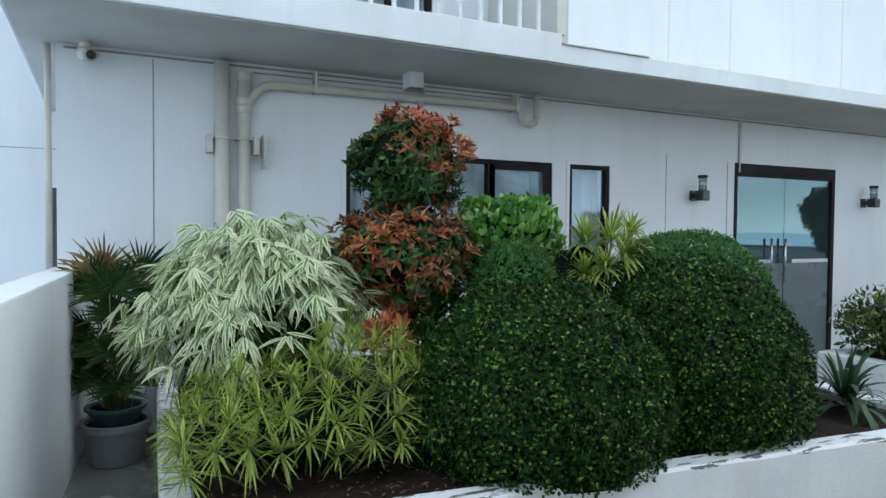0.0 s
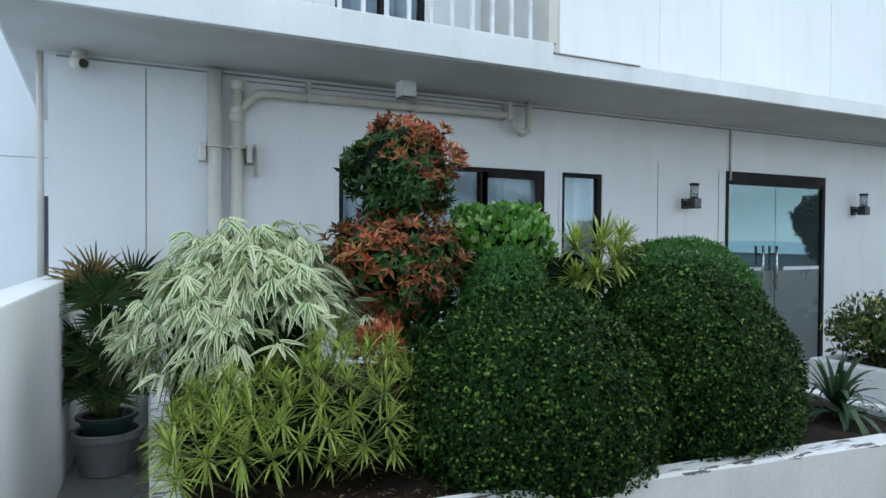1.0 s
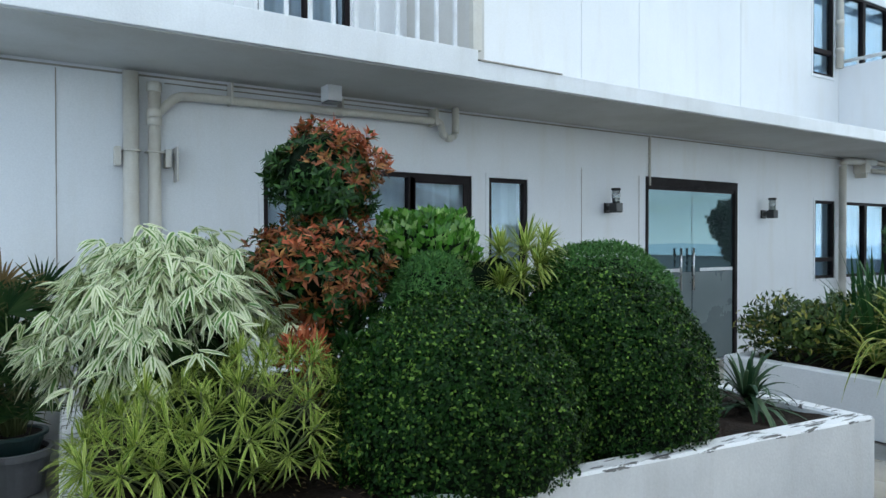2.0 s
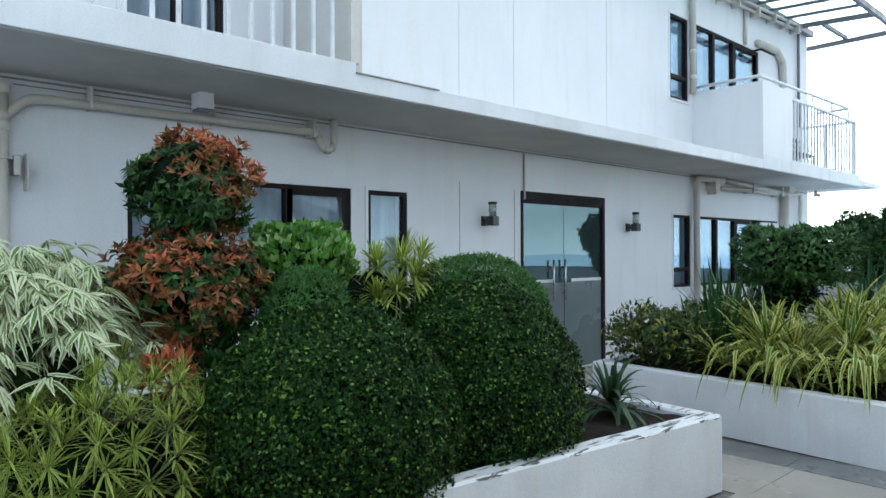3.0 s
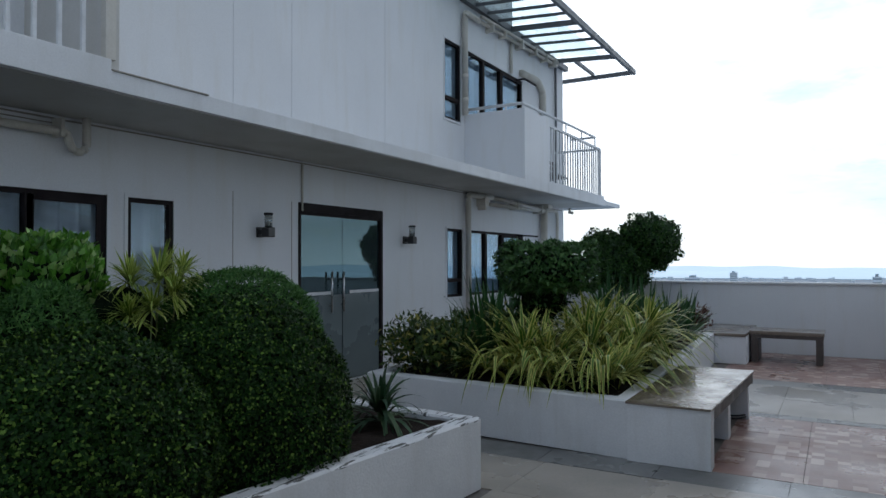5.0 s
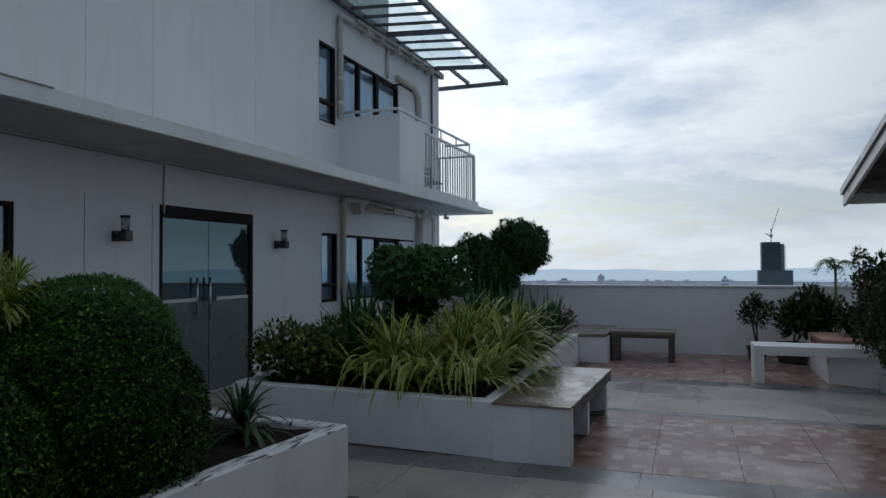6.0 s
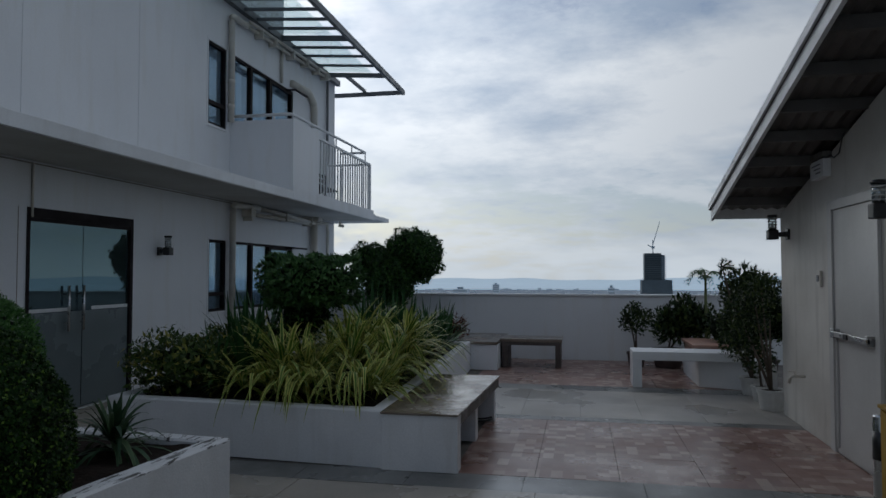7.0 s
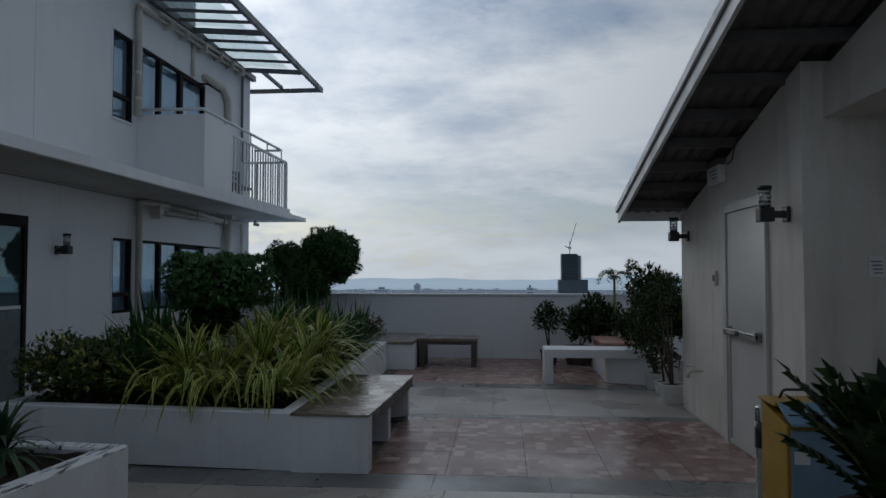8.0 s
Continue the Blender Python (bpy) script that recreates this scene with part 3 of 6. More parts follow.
tagged(part("parapet_south", box_bm((-1.2, 5.1, -5.2, -5.0, -0.2, 1.13), (8.3, 12.62, -9, -8.85, -0.2, 1.12), bevel=0.012), WHITE), "white rendered parapet closing the terrace", "parapet", kind="structure")

# the shed with its sloping roof
def shed():
    w = tagged(part("wall_shed", box_bm((5.13, 8.3, -5.2, -2.46, -0.2, 2.16)), SHED), "cream rendered wall of the low plant room", "wall", kind="structure")
    slope = 0.232
    bm = bmesh.new()
    lo, hi = 2.16, 2.98
    v = [bm.verts.new(c) for c in ((5.13, -5.2, lo), (8.3, -5.2, lo), (5.13, -5.2, hi), (5.13, -2.46, lo), (8.3, -2.46, lo), (5.13, -2.46, hi))]
    for f in ((0, 2, 1), (3, 4, 5), (0, 3, 5, 2), (1, 2, 5, 4)):
        bm.faces.new([v[i] for i in f])
    part("gable", bm, SHED, w)
    bm = box_bm((1.0, 5.128, -3.0, -2.61, 2.585, 2.6))
    for v in bm.verts:
        if v.co.z > 2.59:
            v.co.z = 2.16 + slope * (8.3 - v.co.x) + 0.02
    part("door_header", bm, SHED, w)
    tagged(part("wall_recess", box_bm((0.5, 5.13, -4.2, -4.0, -0.2, 3.6)), SHED), "cream wall in the shade behind the header", "wall", kind="structure")
    def zr(x):
        return 2.22 + slope * (8.3 - x)
    roof = tagged(new("shed_roof"), "sloping metal roof with purlins and white bargeboard", "roof", kind="structure")
    bm = bmesh.new()
    x0, x1, y0, y1 = 1.6, 8.6, -5.4, -1.79
    n = 60
    rows = []
    for i in range(n + 1):
        y = y0 + (y1 - y0) * i / n
        dz = 0.024 * (i % 2)
        rows.append([bm.verts.new((x, y, zr(x) + 0.09 + dz + e)) for x, e in ((x0, 0), (x1, 0), (x1, 0.02), (x0, 0.02))])
    for a, b in zip(rows, rows[1:]):
        for k in range(4):
            bm.faces.new((a[k], a[(k + 1) % 4], b[(k + 1) % 4], b[k]))
    part("roof_sheet", bm, ROOF, roof)
    for i in range(12):
        x = 8.15 - 0.55 * i
        part("purlin", box_bm((x - 0.03, x + 0.03, -5.3, -1.83, zr(x) - 0.005, zr(x) + 0.085)), GREY_ROOF, roof)
    bm = bmesh.new()
    for y, top, bot in ((-1.80, 0.13, -0.02), (-1.775, 0.17, 0.1)):
        a = [bm.verts.new((x, yy, zr(x) + z)) for x in (x0, x1 + 0.03) for yy in (y - 0.03, y) for z in (bot, top)]
        for f in ((0, 1, 3, 2), (4, 6, 7, 5), (0, 4, 5, 1), (2, 3, 7, 6), (0, 2, 6, 4), (1, 5, 7, 3)):
            bm.faces.new([a[j] for j in f])
    part("bargeboard", bm, RAIL, roof, "white double bargeboard")
    part("eaves_board", box_bm((8.6, 8.63, -5.4, -1.83, zr(8.6) - 0.01, zr(8.6) + 0.13)), RAIL, roof)


GREY_ROOF = material("purlin_paint", (0.12, 0.11, 0.105), 0.6, (0.085, 0.078, 0.072), 5, 60, 0.1)
shed()

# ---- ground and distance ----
# the plain's base colour carries the blue of the distance haze
HAZE_LAND = material("haze_tinted_land", (0.3, 0.36, 0.42), 0.9, (0.22, 0.28, 0.34), 0.002, 0.02, 0.0)
bm = bmesh.new()
bmesh.ops.create_circle(bm, cap_ends=True, radius=4800, segments=96)
ground = part("ground", bm, HAZE_LAND)
ground.matrix_basis = Matrix.Translation((0, 0, -95))
tagged(ground, "hazy coastal plain far below the terrace", "ground", kind="structure")
# haze over the hills is put in as pale blue colour and a glow
HILL_HAZE = bpy.data.materials.new("haze_glow_hill")
HILL_HAZE.use_nodes = True
hb = HILL_HAZE.node_tree.nodes["Principled BSDF"]
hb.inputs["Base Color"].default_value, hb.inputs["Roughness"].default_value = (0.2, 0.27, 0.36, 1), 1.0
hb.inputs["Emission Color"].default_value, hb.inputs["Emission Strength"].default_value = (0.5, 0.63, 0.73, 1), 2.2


def hill_range(radius, high, low, seed, a0, a1):
    bm = bmesh.new()
    prev = None
    for i in range(161):
        a = radians(a0 + (a1 - a0) * i / 160)
        h = low + (high - low) * max(0, 0.5 + 0.9 * noise.noise(Vector((i * 0.035, seed, 0))) + 0.25 * noise.noise(Vector((i * 0.16, seed, 5))))
        row = [bm.verts.new((r * math.cos(a), r * math.sin(a), z)) for r, z in ((radius, -96), (radius + 60, h), (radius + 300, -96))]
        if prev:
            bm.faces.new((prev[0], row[0], row[1], prev[1]))
            bm.faces.new((prev[1], row[1], row[2], prev[2]))
        prev = row
    ob = part("backdrop", bm, HILL_HAZE, smooth=True)
    tagged(ob, "hills on the horizon with haze as a pale blue glow", "hills", kind="structure")


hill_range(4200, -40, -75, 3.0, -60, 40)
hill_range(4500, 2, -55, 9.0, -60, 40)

# ---- paving ----
floor = tagged(part("floor", box_bm((-1.15, 12.62, -9, 5.236, -0.25, -0.012)), GROUT), "rooftop terrace floor under the paving", "floor", kind="structure")


def paving(name, x0, x1, y0, y1, nx, ny, mat, gap=0.0035):
    dx, dy = (x1 - x0) / nx, (y1 - y0) / ny
    bm = box_bm((-dx / 2 + gap / 2, dx / 2 - gap / 2, -dy / 2 + gap / 2, dy / 2 - gap / 2, -0.02, 0.0))
    me = mesh_of(bm, name, mat)
    for i in range(nx):
        for j in range(ny):
            ob = new(name, me)
            ob.parent = floor
            ob.matrix_basis = pose(x0 + (i + 0.5) * dx, y0 + (j + 0.5) * dy, rng.uniform(-0.002, 0.0), rng.normal(0, 0.12), rng.normal(0, 0.12), 0)


paving("tile", 5.45, 7.5, -2.45, 0.65, 3, 5, TILE, 0.004)
paving("tile", 9.78, 12.6, -2.55, 1.2, 4, 6, TILE, 0.004)
paving("band", 7.5, 7.68, -2.45, 0.65, 1, 6, GREY_BAND)
paving("slab", 7.68, 9.4, -2.85, 1.6, 2, 7, SLABS)
paving("band", 9.4, 9.78, -2.85, 1.6, 1, 6, GREY_BAND)
paving("band", 5.08, 5.45, -2.45, 5.2, 1, 9, GREY_BAND)
paving("slab", 4.32, 5.08, -2.6, 5.2, 1, 9, CONCRETE)
paving("slab", 0.35, 4.32, -4.9, 1.8, 5, 8, CONCRETE)
paving("slab", 5.45, 12.6, 3.8, 5.2, 9, 2, CONCRETE)
paving("slab", -0.98, 0.35, -4.9, 5.2, 2, 14, GREY_BAND)

# ---- planters and benches ----
def ring_planter(name, corners, h, thick, label, soil_z):
    """A rendered trough with a soil bed, round four corners given anticlockwise."""
    cx, cy = (sum(c[i] for c in corners) / 4 for i in (0, 1))
    ob = thing(name, (cx, cy, 0), label, "planter", "planters on the terrace")
    inner = []
    for i in range(4):
        p, a, b = (Vector(corners[(i + k) % 4]) for k in (0, -1, 1))
        u, v = (a - p).normalized(), (b - p).normalized()
        inner.append(p + (u + v) * thick / max(abs(u.cross(v)), 0.3))
    bm = bmesh.new()
    n = 40
    rows = []
    for i in range(4):
        for k in range(n):
            o = Vector(corners[i]).lerp(Vector(corners[(i + 1) % 4]), k / n)
            q = inner[i].lerp(inner[(i + 1) % 4], k / n)
            w = 0.004 * noise.noise(Vector((o.x * 6, o.y * 6, 0)))
            rows.append([bm.verts.new((*c, z)) for c, z in ((o, 0.0), (o, h - 0.014 + w), (o.lerp(q, 0.1), h + w), (o.lerp(q, 0.9), h + w), (q, h - 0.014 + w), (q, 0.1))])
    for a, b in zip(rows, rows[1:] + rows[:1]):
        for j in range(5):
            bm.faces.new((a[j], b[j], b[j + 1], a[j + 1]))
    part("trough", bm, PLANTER, ob)
    bm = bmesh.new()
    g = 44
    grid = [[None] * (g + 1) for _ in range(g + 1)]
    for i in range(g + 1):
        for j in range(g + 1):
            s, t = i / g, j / g
            p = inner[0].lerp(inner[1], s).lerp(inner[3].lerp(inner[2], s), t)
            z = soil_z + 0.035 * noise.noise(Vector((p.x * 3, p.y * 3, 0))) + 0.014 * noise.noise(Vector((p.x * 17, p.y * 17, 2)))
            grid[i][j] = bm.verts.new((p.x, p.y, z))
    for i in range(g):
        for j in range(g):
            bm.faces.new((grid[i][j], grid[i + 1][j], grid[i + 1][j + 1], grid[i][j + 1]))
    part("soil", bm, SOIL, ob, "bare dark garden soil", True)
    return ob


ring_planter("planter", [(0.27, 2.25), (4.29, 1.87), (4.55, 5.2), (0.46, 5.2)], 0.475, 0.12, "long white rendered planter with flaking paint along its rim", 0.442)
ring_planter("planter", [(5.45, 1.2), (11.0, 1.4), (11.0, 3.75), (5.6, 3.75)], 0.447, 0.12, "white rendered planter with a bed of strap-leaved plants", 0.41)

ring_planter("planter", [(11.03, 1.93), (12.56, 1.93), (12.56, 3.75), (11.03, 3.75)], 0.447, 0.12, "white rendered planter at the foot of the clipped ball tree", 0.38)


def bench(label, x0, x1, y0, y1, h, panels, top, edge, top_t=0.05, edge_t=0.055):
    ob = thing("bench", ((x0 + x1) / 2, (y0 + y1) / 2, 0), label, "bench", "built-in benches")
    part("seat", box_bm((x0, x1, y0, y1, h - top_t, h), bevel=0.006), top, ob, "dark worn seat slab, wet")
    part("apron", box_bm((x0 + 0.012, x1 - 0.012, y0 + 0.012, y1 - 0.012, h - top_t - edge_t, h - top_t - 0.002)), edge, ob)
    for p in panels:
        part("leg", box_bm((*p, 0.0, h - top_t - edge_t), bevel=0.006), PLANTER if len(p) == 4 else edge, ob)
    return ob


b1 = thing("bench", (6.4, 0.9, 0), "low bench with wet dark top on white panels beside the planter", "bench", "built-in benches")
bm = box_bm((5.395, 7.45, 0.6, 1.21, 0.43, 0.446))
for v in bm.verts:
    if v.co.x > 7 and v.co.y < 0.8:
        v.co.y -= 0.08
part("seat", bm, BENCH_TOP, b1, "dark worn seat slab, wet")
bm = box_bm((5.56, 7.44, 0.61, 1.2, 0.335, 0.428))
for v in bm.verts:
    if v.co.x > 7 and v.co.y < 0.8:
        v.co.y -= 0.08
part("apron", bm, BENCH_EDGE, b1)
part("end_block", box_bm((5.41, 5.56, 0.605, 1.205, 0.0, 0.428), bevel=0.004), PLANTER, b1, "white rendered end block")
part("leg", box_bm((6.42, 6.56, 0.62, 1.19, 0.0, 0.335), bevel=0.004), PLANTER, b1)
part("leg", box_bm((7.3, 7.42, 0.56, 1.19, 0.0, 0.335), bevel=0.004), PLANTER, b1)
b2 = bench("dark low bench against the far parapet", 11.38, 12.0, -0.02, 0.965, 0.465, [], BENCH_TOP, BENCH_EDGE)
for y in (0.0, 0.85):
    part("leg", box_bm((11.4, 11.98, y, y + 0.09, 0.0, 0.36), bevel=0.006), BENCH_EDGE, b2)
blk = thing("planter_block", (11.5, 1.4, 0), "white rendered block with a brown slab top", "planter")
part("block", box_bm((11.02, 12.6, 0.97, 1.88, 0.0, 0.4), bevel=0.008), WHITE, blk)
part("slab_top", box_bm((11.0, 12.6, 0.972, 1.92, 0.402, 0.445), bevel=0.006), BENCH_TOP, blk)
b3 = thing("bench", (10.0, -1.7, 0), "thick white concrete bench in front of potted shrubs", "bench", "built-in benches")
part("seat", box_bm((9.78, 10.3, -2.5, -0.99, 0.36, 0.475), bevel=0.008), WHITE, b3)
part("leg", box_bm((9.78, 10.3, -1.11, -0.992, 0.0, 0.36), bevel=0.006), WHITE, b3)
blk = thing("planter_block", (10.7, -2.3, 0), "white tapered block with a terracotta slab top", "planter")
bm = box_bm((10.0, 11.4, -2.75, -1.86, 0.0, 0.36))
for v in bm.verts:
    if v.co.x < 10.1 and v.co.y < -2.7:
        v.co.x -= 0.35
part("block", bm, WHITE, blk)
part("slab_top", box_bm((10.32, 11.42, -2.78, -1.84, 0.478, 0.52), (10.34, 11.38, -2.74, -1.88, 0.36, 0.48), bevel=0.005), TERRA, blk)


# ---- windows, doors ----
def window(x0, x1, z0, z1, mullions, transom=None, label="dark-framed aluminium window", curtain=None, sash=None):
    """A dark aluminium window set in the wall, with its panes; curtains hang in the room."""
    ob = thing("window_unit", ((x0 + x1) / 2, WALL, z0), label, "window", "windows of the building", "structure")
    y0, y1, f = WALL + 0.008, WALL + 0.08, 0.04
    part("window_frame", box_bm((x0, x0 + f, y0, y1, z0, z1), (x1 - f, x1, y0, y1, z0, z1), (x0 + f, x1 - f, y0, y1, z1 - f, z1), (x0 + f, x1 - f, y0, y1, z0, z0 + f)), DARK_FRAME, ob)
    xs = [x0, *mullions, x1]
    for m in mullions:
        part("mullion", box_bm((m - 0.035, m + 0.035, y0 - 0.012, y1 - 0.01, z0 + f, z1 - f)), DARK_FRAME, ob)
    if transom:
        part("transom", box_bm((x0 + f, x1 - f, y0 - 0.01, y1 - 0.01, transom - 0.03, transom + 0.03)), DARK_FRAME, ob)
    for a, b in zip(xs, xs[1:]):
        part("pane", box_bm((a + 0.03, b - 0.03, y0 + 0.025, y0 + 0.031, z0 + 0.03, z1 - 0.03)), GLASS, ob).visible_shadow = False
    part("trim", box_bm((x0 - 0.035, x0, WALL - 0.008, WALL + 0.04, z0 - 0.035, z1 + 0.035), (x1, x1 + 0.035, WALL - 0.008, WALL + 0.04, z0 - 0.035, z1 + 0.035), (x0, x1, WALL - 0.008, WALL + 0.04, z1, z1 + 0.035), (x0, x1, WALL - 0.02, WALL + 0.04, z0 - 0.035, z0)), WHITE, ob)
    if sash:
        a, b = sash
        part("sash_frame", box_bm((a, a + 0.045, y0 - 0.012, y0, z0 + 0.02, z1 - 0.04), (b - 0.045, b, y0 - 0.012, y0, z0 + 0.02, z1 - 0.04), (a + 0.045, b - 0.045, y0 - 0.012, y0, z1 - 0.085, z1 - 0.04), (a + 0.045, b - 0.045, y0 - 0.012, y0, z0 + 0.02, z0 + 0.065)), DARK_FRAME, ob)
        if x0 > 10:
            part("sash_stay", box_bm((b - 0.25, b + 0.35, y0 - 0.2, y0 - 0.17, z1 - 0.05, z1 - 0.02), (b - 0.25, b - 0.22, y0 - 0.17, y0, z1 - 0.05, z1 - 0.02)), DARK_FRAME, ob)
    if curtain:
        bm = bmesh.new()
        n = int((x1 - x0) * 60)
        prev = None
        for i in range(n + 1):
            x = x0 + 0.002 + (x1 - x0 - 0.004) * i / n
            y = WALL + 0.15 + 0.03 * math.sin(x * 27 + 1.5 * math.sin(x * 5)) + 0.008 * math.sin(x * 71)
            row = [bm.verts.new((x, y + 0.004 * k, z)) for k, z in enumerate((z0 + 0.002, z1 - 0.002))]
            if prev:
                bm.faces.new((prev[0], row[0], row[1], prev[1]))
            prev = row
        c = part("curtain", bm, curtain, None, smooth=True)
        so = c.modifiers.new("thick", "SOLIDIFY")
        so.thickness = 0.004
        tagged(c, "pale gathered curtain hanging behind a window", "curtain", "curtains in the windows")
    return ob


window(1.87, 3.87, 0.9, 2.08, [2.55, 3.22], curtain=CURTAIN, label="wide dark-framed sliding window with pale curtains", sash=(3.2, 3.82))
window(4.07, 4.55, 0.9, 2.08, [], curtain=CURTAIN, label="narrow dark-framed window with a pale curtain")
window(9.78, 10.3, 0.93, 2.04, [], 1.2, curtain=BLIND, label="narrow dark-framed window with a lower vent")
window(10.6, 12.87, 0.93, 2.04, [11.19, 11.88], curtain=BLIND, label="wide dark-framed window with one sash ajar", sash=(11.9, 12.83))
window(9.71, 10.25, 3.81, 5.1, [], 4.16, curtain=BLIND, label="narrow dark-framed upper window with a lower vent")
window(10.52, 12.84, 3.9, 5.1, [11.12, 11.86], curtain=BLIND, label="wide dark-framed upper window above the balcony", sash=(11.88, 12.8))
window(1.83, 2.62, 3.2, 4.9, [2.25], curtain=CURTAIN, label="dark-framed window behind the balcony railing")


def glass_door():
    ob = thing("door_1", (7.13, WALL, 0), "closed double glass door in a black frame with steel pulls", "door", kind="structure")
    y0, y1 = WALL - 0.012, WALL + 0.12
    part("door_frame", box_bm((6.28, 6.32, y0, y1, 0, 2.2), (7.92, 7.98, y0, y1, 0, 2.2), (6.32, 7.92, y0, y1, 2.1, 2.2), bevel=0.004), DARK_FRAME, ob)
    part("door_head", box_bm((6.32, 7.92, y0 + 0.01, y0 + 0.05, 2.06, 2.1)), DARK_FRAME, ob)
    for a, b, h in ((6.325, 7.115, 6.86), (7.125, 7.915, 7.09)):
        leaf = part("door_leaf", box_bm((a, b, WALL + 0.018, WALL + 0.03, 0.012, 2.058)), DOOR_GLASS, ob)
        part("frosted_film", box_bm((a + 0.002, b - 0.002, WALL + 0.013, WALL + 0.0165, 0.014, 1.095)), FROST, leaf)
        part("white_strip", box_bm((a + 0.01, 6.92, WALL + 0.012, WALL + 0.016, 1.1, 1.14) if a < 7 else (7.27, b - 0.004, WALL + 0.012, WALL + 0.016, 1.1, 1.14)), PAPER, leaf)
        x = h
        part("pull_handle", tube_bm([[(x, WALL - 0.03, 0.88, 0.014), (x, WALL - 0.03, 1.38, 0.014)], [(x, WALL - 0.03, 0.97, 0.009), (x, WALL + 0.018, 0.97, 0.009)], [(x, WALL - 0.03, 1.29, 0.009), (x, WALL + 0.018, 1.29, 0.009)]]), STEEL, leaf, "brushed steel pull handle", True)


glass_door()


def shed_door():
    y = -2.46
    ob = thing("door_2", (6.2, y, 0), "closed pale grey metal fire door with a push bar", "door", kind="structure")
    part("door_frame", box_bm((6.68, 6.78, y, y + 0.03, 0, 2.14), (5.74, 5.81, y, y + 0.03, 0, 2.14), (5.81, 6.68, y, y + 0.03, 2.06, 2.14), bevel=0.004), DOOR_PAINT, ob)
    leaf = part("door_leaf", box_bm((5.815, 6.675, y + 0.002, y + 0.014, 0.01, 2.055), bevel=0.002), DOOR_PAINT, ob)
    part("push_bar", box_bm((5.86, 6.62, y + 0.045, y + 0.075, 0.985, 1.03), (6.56, 6.63, y + 0.014, y + 0.07, 0.97, 1.05), (5.86, 5.91, y + 0.014, y + 0.07, 0.97, 1.05), bevel=0.005), STEEL, leaf, "brushed steel push bar")
    part("bar_latch", box_bm((6.22, 6.3, y + 0.075, y + 0.085, 0.985, 1.03), bevel=0.003), BLACK, leaf)
    part("lock_rod", box_bm((6.605, 6.622, y + 0.014, y + 0.03, 0.05, 0.97)), DOOR_PAINT, leaf)


shed_door()


# ---- pipes, lamps and fittings on the walls ----
def pipe(label, paths, r, collars=(), mat=None, brackets=(), branch=None):
    first = paths[0][0]
    ob = thing("drain_pipe", first, label, "pipe", "pipes on the building")
    for k, p in enumerate(paths):
        q = branch if branch and k else r
        part("pipe_run", tube_bm([bend(p, q, max(0.045, q * 1.6))], 14), mat or PIPE, ob, smooth=True)
    for x, y, z in collars:
        part("collar", lathe_bm([(r * 1.02, z - 0.035), (r * 1.18, z - 0.03), (r * 1.18, z + 0.03), (r * 1.02, z + 0.035)], 16, (x, y)), mat or PIPE, ob, smooth=True)
    for b in brackets:
        part("bracket", box_bm(b, bevel=0.004), PIPE, ob)
    return ob


PY = 5.17
pipe("thick white painted downpipe on the wall", [[(0.905, PY, 0.0), (0.905, PY, 2.66)]], 0.052, [(0.905, PY, 0.9)], brackets=[(0.8, 0.84, 5.14, WALL, 2.0, 2.13), (0.85, 0.965, 5.11, WALL, 2.1, 2.112)])
pipe("white painted waste pipe with a long branch and trap", [[(1.06, PY, 0.0), (1.06, PY, 2.6)], [(1.06, PY, 2.36), (1.21, PY, 2.52), (1.35, PY, 2.53), (3.47, PY - 0.02, 2.545), (3.49, PY - 0.02, 2.43), (3.56, PY - 0.02, 2.385), (3.63, PY - 0.02, 2.43), (3.63, PY - 0.02, 2.69)]], 0.044, [(1.06, PY, 2.57), (1.06, PY, 2.38), (1.06, PY, 2.33)], branch=0.033, brackets=[(1.13, 1.17, 5.14, WALL, 2.0, 2.13), (1.2, 1.21, 5.1, WALL, 1.9, 2.15), (1.0, 1.12, 5.12, WALL, 2.1, 2.112), (1.59, 1.61, 5.12, WALL, 2.5, 2.66), (3.39, 3.42, 5.1, WALL, 2.5, 2.65), (2.5, 2.515, 5.13, WALL, 2.5, 2.64)])
pipe("white painted pipe run under the slab by the far windows", [[(10.36, PY - 0.02, 0.0), (10.36, PY - 0.02, 2.62), (11.2, PY - 0.05, 2.64)], [(11.1, PY - 0.06, 2.51), (13.4, PY - 0.06, 2.54), (14.45, PY - 0.05, 2.6), (14.5, PY - 0.05, 2.4), (14.5, PY, 0.0)], [(11.2, PY - 0.05, 2.64), (13.5, PY - 0.1, 2.56)]], 0.05, branch=0.034, brackets=[(10.82, 10.97, 5.06, WALL, 2.47, 2.6), (10.87, 10.92, 5.08, WALL, 2.4, 2.68), (13.36, 13.4, 5.02, WALL, 2.48, 2.66), (12.2, 12.23, 5.04, WALL, 2.49, 2.66)])
pipe("thick grey-white downpipe by the far windows", [[(13.76, PY - 0.03, 0.0), (13.76, PY - 0.03, 2.69)]], 0.075, [(13.76, PY - 0.03, 1.9)], brackets=[(13.6, 13.84, 4.98, WALL, 2.6, 2.688)])
pipe("thin grey conduit near the building corner", [[(14.7, 5.2, 0.5), (14.7, 5.2, 2.6)]], 0.02, mat=GREY_STEEL)
